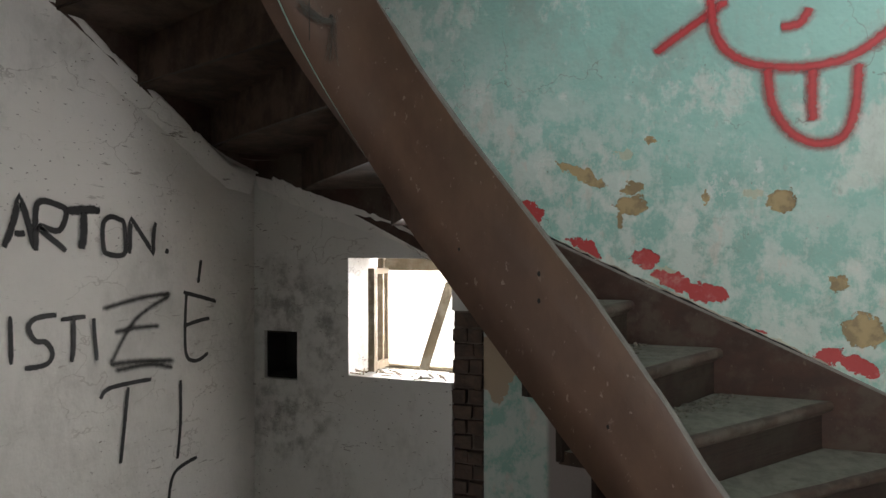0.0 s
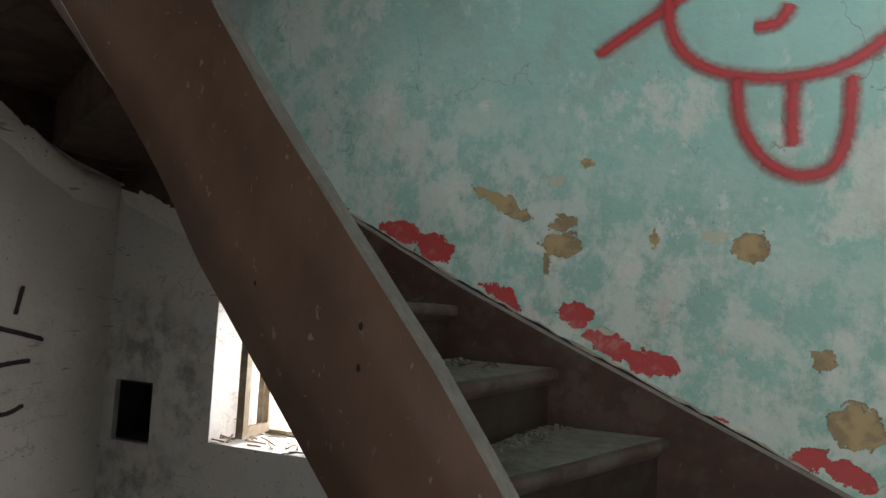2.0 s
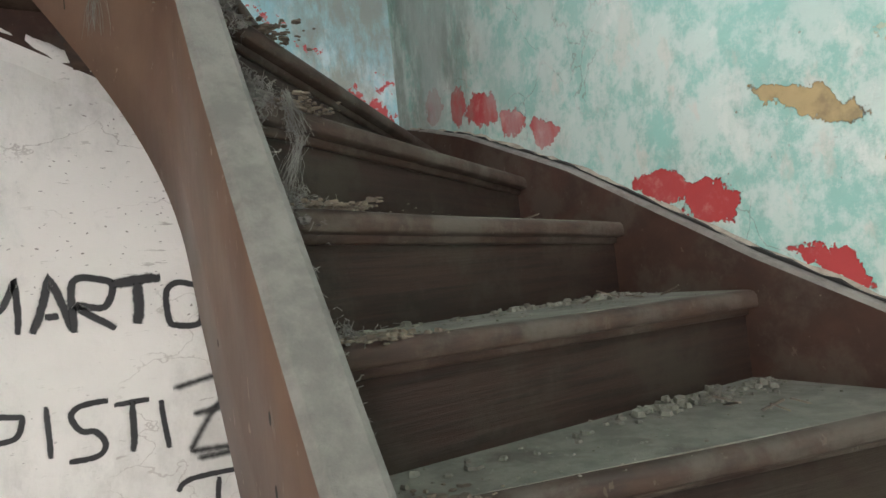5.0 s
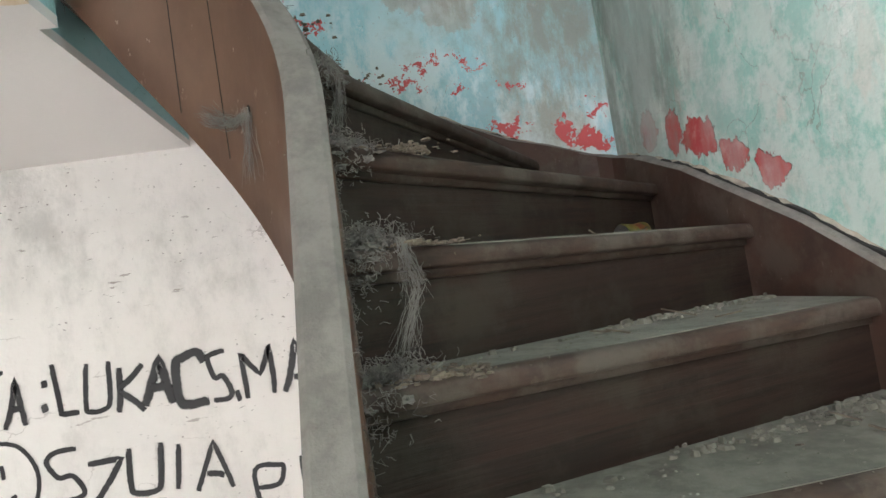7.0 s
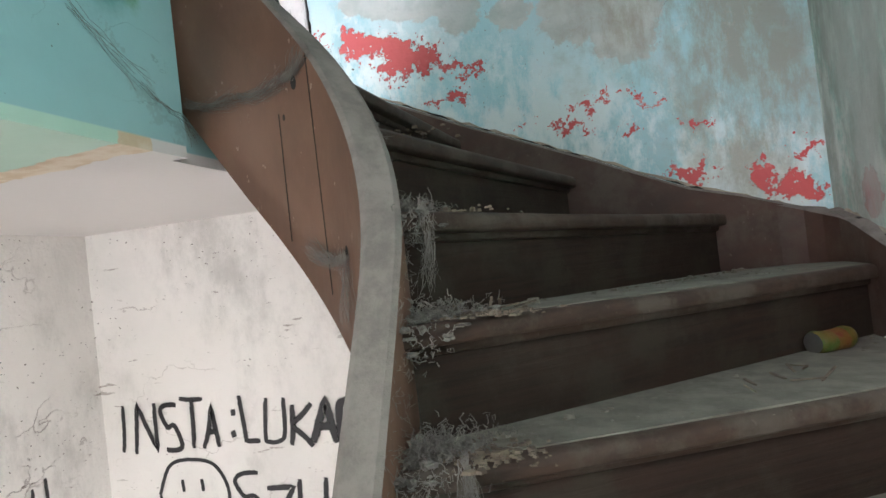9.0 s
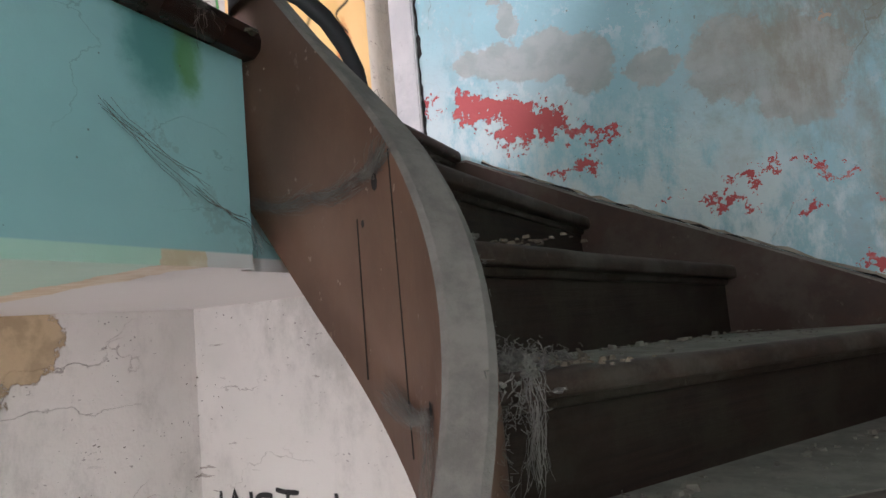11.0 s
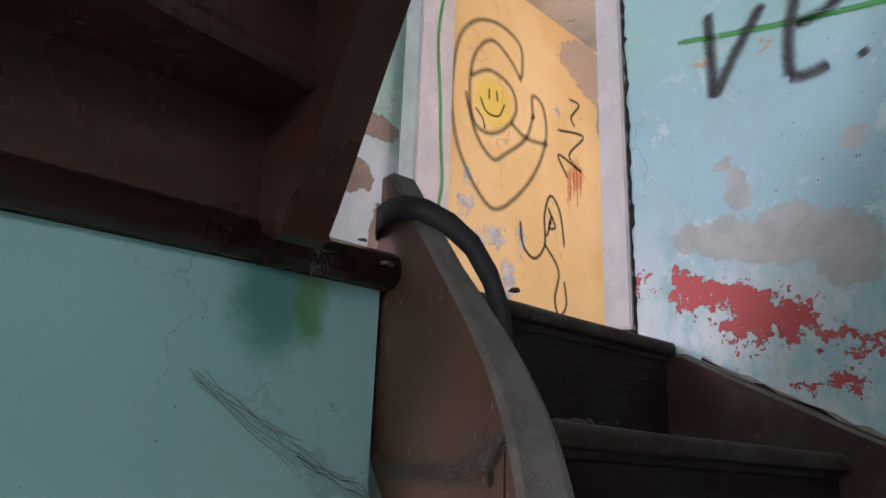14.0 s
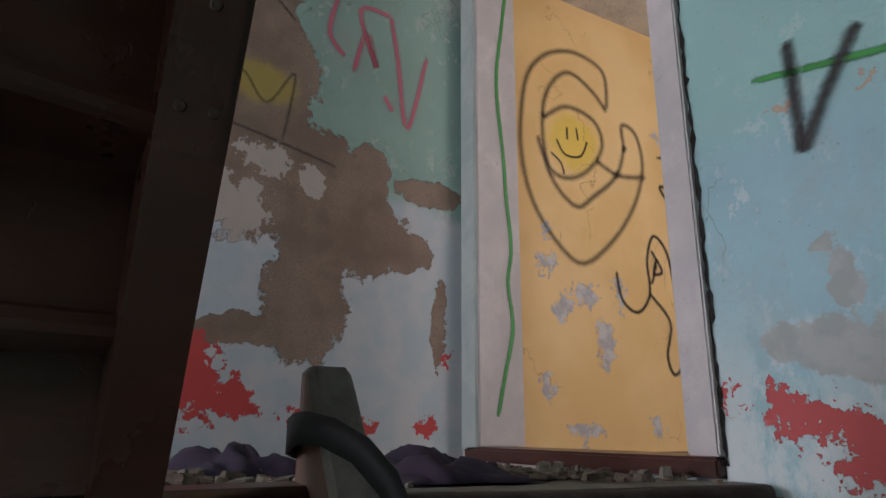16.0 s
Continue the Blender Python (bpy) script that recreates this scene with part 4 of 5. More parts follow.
# ---- edge of the landing ----
bm = bmesh.new()
prof = [(1.262, 2.870), (1.318, 2.870), (1.332, 2.882), (1.336, 2.902), (1.330, 2.924), (1.316, 2.934), (1.262, 2.936)]
v0, v1 = [[bm.verts.new((x, y, z)) for x, z in prof] for y in (-3.15, 1.10)]
bm.faces.new(v0)
bm.faces.new(v1)
for i in range(7):
    j = (i + 1) % 7
    bm.faces.new((v0[i], v0[j], v1[j], v1[i])).smooth = i in (1, 2, 3, 4)
tagged(finish("edge_trim", bm, ATTIC), "rounded dark brown trim along the landing edge", kind="structure")

# ---- steep stair to the attic, seen from below ----
attic = thing("attic_staircase", (1.36, 0.4, 2.936), "steep attic stair in dark glossy brown, standing on the landing edge", "staircase")


def a_line(x):
    return 2.915 + 1.95 * (x - 1.405)


bm = bmesh.new()
side = []
for y in (0.815, 0.885):
    low = [(1.275, 2.937), (1.375, 2.890), (1.40, 2.895), (1.425, 2.94)] + [(1.425 + 0.1 * i, a_line(1.425 + 0.1 * i)) for i in range(1, 10)]
    up = [(x - 0.20, z + 0.10) for x, z in reversed(low[4:])] + [(1.20, 3.20)]
    side.append([bm.verts.new((x, y, z)) for x, z in low + up])
bm.faces.new(side[0])
bm.faces.new(side[1])
m = len(side[0])
for i in range(m):
    bm.faces.new((side[0][i], side[0][(i + 1) % m], side[1][(i + 1) % m], side[1][i]))
part("stringer", bm, ATTIC, attic, "thick dark brown board screwed to an iron strap")
bm = bmesh.new()
d = Vector((1, 0, 1.95)).normalized()
nrm = Vector((d.z, 0, -d.x))
p0, p1 = Vector((1.585, 0, a_line(1.585))), Vector((1.76, 0, a_line(1.76)))
vs = [bm.verts.new(Vector((p.x, y, p.z)) + nrm * 0.004) for p, y in ((p0, 0.822), (p0, 0.878), (p1, 0.878), (p1, 0.822))]
ws = [bm.verts.new(v.co - nrm * 0.0035) for v in vs]
bm.faces.new(vs)
for i in range(4):
    bm.faces.new((vs[i], vs[(i + 1) % 4], ws[(i + 1) % 4], ws[i]))
part("iron_strap", bm, ATTIC, attic, "painted iron strap")
for t, y in ((0.12, 0.834), (0.12, 0.866), (0.38, 0.850), (0.62, 0.835), (0.62, 0.866), (0.88, 0.85)):
    c = p0.lerp(p1, t)
    c = Vector((c.x, y, c.z)) + nrm * 0.0045
    bm = bmesh.new()
    for r, h in ((0.0065, 0.0), ):
        vs = [bm.verts.new(c + r * (Vector((0, 1, 0)) * math.cos(a) + d * math.sin(a))) for a in (k * 0.5236 for k in range(12))]
        us = [bm.verts.new(c + nrm * 0.002 + 0.7 * r * (Vector((0, 1, 0)) * math.cos(a) + d * math.sin(a))) for a in (k * 0.5236 for k in range(12))]
        for i in range(12):
            bm.faces.new((vs[i], vs[(i + 1) % 12], us[(i + 1) % 12], us[i]))
        bm.faces.new(us)
    part("screw", bm, RUST, attic)
for k in range(8):
    x0, x1, z = 1.298 + 0.110 * k, 1.298 + 0.34 * k, 2.930 + 0.2 * k
    e0, e1 = 1.298 + 0.110 * (k + 1), 1.298 + 0.34 * (k + 1)
    bm = bmesh.new()
    v = [bm.verts.new(p) for p in ((x0, 0.815, z), (x1, -1.0, z), (x1, -1.0, z + 0.165), (x0, 0.815, z + 0.165), (x0 + 0.02, 0.815, z), (x1 + 0.02, -1.0, z), (x1 + 0.02, -1.0, z + 0.165), (x0 + 0.02, 0.815, z + 0.165))]
    for f in ((0, 1, 2, 3), (4, 5, 6, 7), (0, 1, 5, 4), (2, 3, 7, 6), (0, 3, 7, 4), (1, 2, 6, 5)):
        bm.faces.new([v[i] for i in f])
    part("riser", bm, ATTIC, attic)
    bm = bmesh.new()
    prof = [(-0.03, 0.165), (0.035, 0.165), (0.046, 0.170), (0.050, 0.180), (0.046, 0.193), (0.035, 0.198), (-0.03, 0.198)]
    r0, r1 = [], []
    for i, (o, dz) in enumerate(prof):
        front = i in (0, 6)
        r0.append(bm.verts.new(((x0 if front else e0) + o, 0.815, z + dz)))
        r1.append(bm.verts.new(((x1 if front else e1) + o, -1.0, z + dz)))
    bm.faces.new(r0)
    bm.faces.new(r1)
    for i in range(7):
        j = (i + 1) % 7
        bm.faces.new((r0[i], r0[j], r1[j], r1[i]))
    part("tread", bm, ATTIC, attic)

# ---- loose things ----
# black strap round the head of the stringer
bm = bmesh.new()
centre = [(1.262, 1.115, 2.985, 0), (1.266, 1.078, 2.992, 0), (1.284, 1.062, 2.998, 0), (1.315, 1.060, 3.006, 0.1), (1.345, 1.066, 3.010, 0.3), (1.378, 1.095, 3.004, 0.6), (1.408, 1.130, 2.982, 0.8), (1.440, 1.158, 2.942, 0.85), (1.470, 1.172, 2.885, 0.9), (1.494, 1.176, 2.82, 0.9), (1.508, 1.170, 2.75, 0.9), (1.514, 1.162, 2.70, 0.9)]
rows = []
for i, (x, y, z, turn) in enumerate(centre):
    across = Vector((0, 0, 1)).lerp(Vector((0.50, 0.45, 0.74)), turn).normalized()
    nx = Vector((centre[min(i + 1, 11)][0] - centre[max(i - 1, 0)][0], centre[min(i + 1, 11)][1] - centre[max(i - 1, 0)][1], centre[min(i + 1, 11)][2] - centre[max(i - 1, 0)][2])).normalized()
    out = across.cross(nx).normalized() * 0.002
    p = Vector((x, y - 0.012 * turn, z))
    across = across * (1 - 0.25 * turn)
    rows.append([bm.verts.new(q) for q in (p - across * 0.024 + out, p + out * 1.6, p + across * 0.024 + out, p + across * 0.024 - out, p - out, p - across * 0.024 - out)])
for p, q in zip(rows, rows[1:]):
    for j in range(6):
        bm.faces.new((p[j], p[(j + 1) % 6], q[(j + 1) % 6], q[j])).smooth = True
bm.faces.new(rows[0])
bm.faces.new(rows[-1])
tagged(finish("rubber_strap", bm, RUBBER), "black rubber strap looped over the stringer head", "strap")

# crushed drink can
CAN = Vector((2.665, 1.575, tread_z(10)(Vector((2.665, 1.575, 0))) + 0.0315))
can = thing("drink_can", CAN - Vector((0, 0, 0.031)), "crushed red, yellow and green drink can lying on a tread", "can")
ax = (Vector((2.862, 1.27, 0)) - Vector((1.8, 0.55, 0))).normalized()
upv, sd = Vector((0, 0, 1)), Vector((-ax.y, ax.x, 0))
bm = bmesh.new()
rows = []
for i in range(13):
    t = i / 12
    r = 0.033 if 0.1 < t < 0.9 else (0.027 if i in (0, 12) else 0.032)
    c = CAN + ax * (t - 0.5) * 0.118
    row = []
    for j in range(16):
        a = 2 * math.pi * j / 16
        w = 1 - 0.22 * max(0, math.sin(a)) * math.sin(math.pi * t) + 0.05 * noise.noise((t * 5, a, 0))
        row.append(bm.verts.new(c + r * w * (sd * math.cos(a) + upv * math.sin(a) * 0.93)))
    rows.append(row)
for i, (p, q) in enumerate(zip(rows, rows[1:])):
    for j in range(16):
        f = bm.faces.new((p[j], p[(j + 1) % 16], q[(j + 1) % 16], q[j]))
        f.smooth = True
        f.material_index = 1 if 5 <= i <= 8 and 3 <= j <= 11 else 0
part("can_body", bm, [CAN_SIDE, CAN_RED], can)
for e, s in ((rows, -1), (rows, 1)):
    bm = bmesh.new()
    c = CAN + ax * s * 0.059
    bm.faces.new([bm.verts.new(c + 0.027 * (sd * math.cos(a) + upv * math.sin(a) * 0.93)) for a in (2 * math.pi * j / 16 for j in range(16))])
    part("can_end", bm, CAN_METAL, can, "bare aluminium end")


def crumbs(name, places, mat, label, seed, size=(0.004, 0.016), flat=0.55):
    """Loose chips lying on treads: rows of a place and how many, spread."""
    rng = random.Random(seed)
    bm = bmesh.new()
    for p, q, z, spread, count in places:
        for _ in range(count):
            c = Vector(p).lerp(Vector(q), rng.random()) + Vector((rng.gauss(0, spread), rng.gauss(0, spread), 0))
            if c.x > 2.855 or c.y > 2.12:
                continue
            r = rng.uniform(*size) * rng.choice((0.5, 0.7, 1, 1))
            h = r * flat * rng.uniform(0.5, 1.3)
            w = rng.uniform(0, 6)
            sx, sy = rng.uniform(0.5, 1.2), rng.uniform(0.5, 1.2)
            tx, ty = rng.uniform(-0.25, 0.25) * h / r, rng.uniform(-0.25, 0.25) * h / r
            spin = [(math.cos(w + a) * sx * rng.uniform(0.8, 1.1), math.sin(w + a) * sy * rng.uniform(0.8, 1.1)) for a in (0.0, 1.3, 2.4, 3.8, 5.1)]
            g = z(c) + 0.0005 if callable(z) else z
            m = [bm.verts.new((c.x + r * u, c.y + r * v, g)) for u, v in spin]
            t = [bm.verts.new((c.x + r * u * 0.75, c.y + r * v * 0.75, g + h + r * (u * tx + v * ty))) for u, v in spin]
            for i in range(5):
                bm.faces.new((m[i], m[(i + 1) % 5], t[(i + 1) % 5], t[i]))
            bm.faces.new(t)
    return tagged(finish(name, bm, mat), label, "debris", kind="stuff")


heaps, litter, grit = [], [], []
for k in range(5, 15):
    a, b = nose(k)
    c, d = nose(k + 1)
    z = tread_z(k)
    rear0, rear1 = c.lerp(a, 0.16), d.lerp(b, 0.12)
    grit.append((tuple(a.lerp(c, 0.5).lerp(b.lerp(d, 0.5), 0.04)), tuple(a.lerp(c, 0.5).lerp(b.lerp(d, 0.5), 0.95)), z, 0.055, 130))
    if k in (5, 6, 7, 8, 9, 11):
        heaps.append((tuple(rear0.lerp(rear1, 0.62)), tuple(rear0.lerp(rear1, 0.97)), z, 0.022, 60 if k < 10 else 14))
    heaps.append((tuple(rear0.lerp(rear1, 0.02)), tuple(rear0.lerp(rear1, 0.97)), z, 0.012, 46))
    end = a.lerp(c, 0.55).lerp(b.lerp(d, 0.55), 0.07)
    litter.append((tuple(end), tuple(a.lerp(b, 0.16)), z, 0.035, 190 if k in (8, 9, 10, 11) else 60))
crumbs("plaster_rubble", heaps, CHIP, "grey plaster crumbs heaped along the stair treads", 1, (0.004, 0.015))
lumps = []
for k in (5, 6, 7, 8, 9, 10):
    a, b = nose(k)
    c, d = nose(k + 1)
    lumps.append((tuple(c.lerp(a, 0.02).lerp(d.lerp(b, 0.02), 0.50)), tuple(c.lerp(a, 0.05).lerp(d.lerp(b, 0.05), 0.98)), tread_z(k), 0.018, 90 if k < 10 else 16))
crumbs("plaster_lumps", lumps, CHIP, "pale plaster lumps fallen against the risers", 14, (0.005, 0.015), 0.7)
crumbs("stair_grit", grit, CHIP, "fine grit and dust strewn over the stair treads", 2, (0.0015, 0.0045))
crumbs("stair_litter", litter, LEAFY, "dry brown litter caught at the inner end of the treads", 3, (0.004, 0.013), 0.5)
bm = bmesh.new()
rng = random.Random(21)
for k, t, n in ((11, 0.12, 12), (9, 0.55, 4), (8, 0.75, 5), (10, 0.62, 8), (12, 0.08, 6), (7, 0.8, 5)):
    a, b = nose(k)
    c, d = nose(k + 1)
    for _ in range(n):
        p = a.lerp(c, rng.uniform(0.3, 0.8)).lerp(b.lerp(d, rng.uniform(0.3, 0.8)), max(0.03, t + rng.gauss(0, 0.06)))
        an, l = rng.uniform(0, 6.3), rng.uniform(0.02, 0.07)
        g = tread_z(k)(p)
        beam(bm, (p.x, p.y, g + 0.004), (min(p.x + l * math.cos(an), 2.85), p.y + l * math.sin(an), g + 0.006 + rng.uniform(0, 0.02)), 0.005, 0.003)
tagged(finish("twigs", bm, LEAFY), "twigs and straws on the treads", "debris", kind="stuff")

# litter and cloth on the landing
lit = [((0.1, 0.95, 0), (1.2, 1.1, 0), LAND + 0.001, 0.12, 330), ((0.1, 1.5, 0), (1.1, 2.0, 0), LAND + 0.001, 0.12, 260)]
crumbs("landing_litter", lit, LEAFY, "dry leaves and plaster litter on the landing boards", 5, (0.008, 0.035), 0.5)
crumbs("landing_rubble", [((0.2, 1.7, 0), (1.1, 2.08, 0), LAND + 0.001, 0.05, 60), ((0.2, 1.0, 0), (1.15, 1.2, 0), LAND + 0.001, 0.1, 60)], CHIP, "pale plaster lumps by the doorway", 6, (0.008, 0.03), 0.8)


def rag(name, cx, cy, lx, ly, h, seed, mat, label):
    bm = bmesh.new()
    n = 22
    g = []
    for i in range(n + 1):
        row = []
        for j in range(n + 1):
            u, v = i / n * 2 - 1, j / n * 2 - 1
            e = max(0, 1 - (u * u) ** 2) * max(0, 1 - (v * v) ** 2)
            z = LAND + 0.004 + h * e * (0.35 + abs(noise.noise((u * 2.2 + seed, v * 2.2, 0))) * 1.6 + 0.3 * noise.noise((u * 6, v * 6, seed)))
            row.append(bm.verts.new((cx + lx * u + 0.05 * noise.noise((v * 3, seed, u)), cy + ly * v + 0.05 * noise.noise((u * 3, v, seed)), max(z, LAND + 0.003))))
        g.append(row)
    for i in range(n):
        for j in range(n):
            bm.faces.new((g[i][j], g[i + 1][j], g[i + 1][j + 1], g[i][j + 1])).smooth = True
    ob = finish(name, bm, mat)
    so = ob.modifiers.new("thickness", "SOLIDIFY")
    so.thickness = 0.004
    return tagged(ob, label, "cloth")


rag("rag", 0.72, 1.56, 0.28, 0.18, 0.055, 1.3, CLOTH, "crumpled purple rag on the littered landing")
rag("rag", 0.45, 1.20, 0.24, 0.18, 0.055, 7.7, CLOTH, "flattened mauve rag on the littered landing")

# ---- cobwebs ----


def on_face(s, z, off=0.006):
    p = inner(s, R0 - off)
    return Vector((p.x, p.y, z))


def cobweb(ends, count, sag, seed, label):
    rng = random.Random(seed)
    bm = bmesh.new()
    for _ in range(count):
        i = rng.randrange(len(ends) - 1)
        a = Vector(ends[i]) + Vector([rng.gauss(0, 0.006) for _ in range(3)])
        b = Vector(ends[i + 1]) + Vector([rng.gauss(0, 0.012) for _ in range(3)])
        pts = []
        for j in range(7):
            t = j / 6
            pts.append(a.lerp(b, t) + Vector((0, 0, -sag * rng.uniform(0.5, 1.2) * 4 * t * (1 - t))) + Vector([rng.gauss(0, 0.0018) for _ in range(3)]))
        tube(bm, pts, rng.uniform(0.0002, 0.0006), 3)
    return tagged(finish("cobweb", bm, WEB), label, "cobweb", kind="stuff")


cobweb([on_face(1.40, 2.59), on_face(1.28, 2.585), on_face(1.17, 2.60), on_face(1.10, 2.635)], 190, 0.014, 1, "dust-laden cobweb across the curved stringer")
cobweb([(1.31, 0.76, 2.70), (1.31, 0.93, 2.60), (1.315, 1.05, 2.545), (1.33, 1.055, 2.50)], 26, 0.004, 2, "grey cobweb strands on the slab edge")
cobweb([on_face(1.02, 2.21, 0.01), on_face(1.13, 2.24, 0.01)], 70, 0.018, 3, "cobweb slung below a nail hole")
cobweb([on_face(1.02, 2.22, 0.012), on_face(1.03, 2.09, 0.012)], 26, 0.0, 4, "hanging cobweb strand on the stringer")
a, b = nose(10)
f = a.lerp(b, 0.10)
cobweb([(f.x, f.y - 0.02, f.z + 0.01), (f.x + 0.01, f.y - 0.045, f.z - 0.07), (f.x - 0.02, f.y - 0.05, f.z - 0.17)], 90, 0.0, 5, "matted cobweb hanging from a tread nose")
a, b = nose(12)
f = a.lerp(b, 0.05)
cobweb([(f.x, f.y, f.z + 0.02), (f.x + 0.01, f.y - 0.03, f.z - 0.04), (f.x, f.y - 0.03, f.z - 0.13)], 60, 0.0, 6, "matted cobweb hanging from a tread nose")
cobweb([(2.75, 1.18, 1.52), (2.83, 1.06, 1.45), (2.86, 0.98, 1.44)], 26, 0.01, 7, "cobwebs under the lowest visible treads")
cobweb([(1.36, 0.90, 2.90), (1.385, 0.885, 2.87), (1.375, 0.89, 2.83)], 14, 0.0, 8, "cobweb tuft under the attic stair foot")
# matted fluff at the inner end of the treads
bm = bmesh.new()
rng = random.Random(77)
for k, n, spread in ((9, 500, 0.030), (10, 900, 0.038), (11, 420, 0.026), (12, 420, 0.024), (8, 260, 0.024)):
    a, b = nose(k)
    c, d = nose(k + 1)
    for _ in range(n):
        p = a.lerp(c, rng.uniform(-0.03, 0.75)).lerp(b.lerp(d, 0.5), 0.02 + abs(rng.gauss(0, 0.045)))
        p.z = a.z + abs(rng.gauss(0, spread * 0.45)) + 0.001
        if rng.random() < 0.14:
            p = a.lerp(b, 0.015 + abs(rng.gauss(0, 0.035))) + Vector((rng.gauss(0, 0.006), -0.012, -abs(rng.gauss(0, 0.045))))
        pts = [p]
        for _ in range(3):
            pts.append(pts[-1] + Vector([rng.gauss(0, 0.0045) for _ in range(3)]))
        tube(bm, pts, rng.uniform(0.0005, 0.0011), 3)
tagged(finish("fluff", bm, WEB), "matted grey fluff and dust at the inner tread ends", "dust", kind="stuff")
# felted clumps among the fluff
bm = bmesh.new()
rng = random.Random(53)
for k, n in ((8, 10), (9, 16), (10, 34), (11, 20), (12, 16), (13, 8)):
    a, b = nose(k)
    c, d = nose(k + 1)
    for _ in range(n):
        p = a.lerp(c, rng.uniform(0.0, 0.6)).lerp(b.lerp(d, 0.4), 0.02 + abs(rng.gauss(0, 0.05)))
        r = rng.uniform(0.003, 0.008)
        p.z = a.z + r * 0.4
        if rng.random() < 0.35:
            p = a.lerp(b, 0.01 + abs(rng.gauss(0, 0.04))) + Vector((0, -0.006, -abs(rng.gauss(0, 0.02))))
        m = Matrix.Translation(p) @ Matrix.Diagonal((rng.uniform(0.7, 1.6), rng.uniform(0.7, 1.6), rng.uniform(0.45, 0.9), 1))
        for v in bmesh.ops.create_icosphere(bm, subdivisions=2, radius=r, matrix=m)["verts"]:
            v.co += (v.co - p) * 1.3 * noise.noise(v.co * 260)
tagged(finish("dust_clumps", bm, WEB), "felted grey dust clumps at the inner tread ends", "dust", kind="stuff")
# lint along the inner stringer, where the treads meet it
bm = bmesh.new()
rng = random.Random(31)
for _ in range(420):
    s = rng.uniform(0.25, 1.2)
    p = inner(s, R0 + THICK + 0.004)
    z = s_top(s) - rng.uniform(0.0, 0.16)
    c = Vector((p.x, p.y, z))
    tube(bm, [c, c + Vector([rng.gauss(0, 0.005) for _ in range(3)]), c + Vector((rng.gauss(0, 0.007), rng.gauss(0, 0.007), -rng.uniform(0, 0.014)))], 0.00045, 3)
tagged(finish("lint", bm, WEB), "grey lint clinging along the stringer", "lint", kind="stuff")

# ---- writing and drawings on the walls ----
FONT = {"I": "2026", "N": "00064046", "S": "4616051333413000", "T": "0646 2620", "A": "002640 1232", ":": "2122 2425", "L": "060040", "U": "060110304146", "K": "0600 4603 0340", "C": "45361605011040", ".": "2021", "M": "0006234640",
        "R": "00063645330340", "O": "103041453616050110", "P": "000636453303", "Z": "06460040", "V": "062046"}
SIDES = {"north": lambda u, v: Vector((u, WY - 0.0035, v)), "east": lambda u, v: Vector((WX - 0.0035, u, v)), "west": lambda u, v: Vector((LX + 0.0035, u, v)), "jamb": lambda u, v: Vector((0.1115, u, v)), "lower_west": lambda u, v: Vector((0.034, u, v))}
OUTWARD = {"north": Vector((0, -1, 0)), "east": Vector((-1, 0, 0)), "west": Vector((1, 0, 0)), "jamb": Vector((1, 0, 0)), "lower_west": Vector((1, 0, 0))}


def smooth_line(pts, n=6):
    if len(pts) < 3:
        return [pts[0].lerp(pts[-1], i / 6) for i in range(7)]
    out = []
    for i in range(len(pts) - 1):
        p0, p1, p2, p3 = pts[max(i - 1, 0)], pts[i], pts[i + 1], pts[min(i + 2, len(pts) - 1)]
        for j in range(n):
            t = j / n
            out.append(0.5 * (2 * p1 + (p2 - p0) * t + (2 * p0 - 5 * p1 + 4 * p2 - p3) * t * t + (3 * p1 - p0 - 3 * p2 + p3) * t ** 3))
    return out + [pts[-1]]


def ribbon(bm, lay, side, line, w, lift):
    out = OUTWARD[side]
    rows = []
    n = len(line)
    for i, p in enumerate(line):
        d = (line[min(i + 1, n - 1)] - line[max(i - 1, 0)]).normalized()
        x = d.cross(out).normalized() * (w / 2)
        p = p + out * lift
        e = 0.55 if i in (0, n - 1) else 1.0
        row = [bm.verts.new(p - x), bm.verts.new(p), bm.verts.new(p + x)]
        for v, a in zip(row, (0.0, e, 0.0)):
            v[lay] = a
        rows.append(row)
    for p, q in zip(rows, rows[1:]):
        for j in (0, 1):
            bm.faces.new((p[j], p[j + 1], q[j + 1], q[j]))


def drawing(name, side, strokes, w, mat, label, stroke="stroke"):
    """Strokes: each a text of pairs, across and up in metres."""
    lines = [smooth_line([SIDES[side](*(float(c) for c in pair.split())) for pair in s.split(",")]) for s in strokes]
    ob = thing(name, lines[0][0], label, "graffiti")
    for i, line in enumerate(lines):
        bm = bmesh.new()
        lay = bm.verts.layers.float.new("ink")
        ribbon(bm, lay, side, line, w, 0.0003 * (i % 6))
        part(stroke, bm, mat, ob)
    return ob


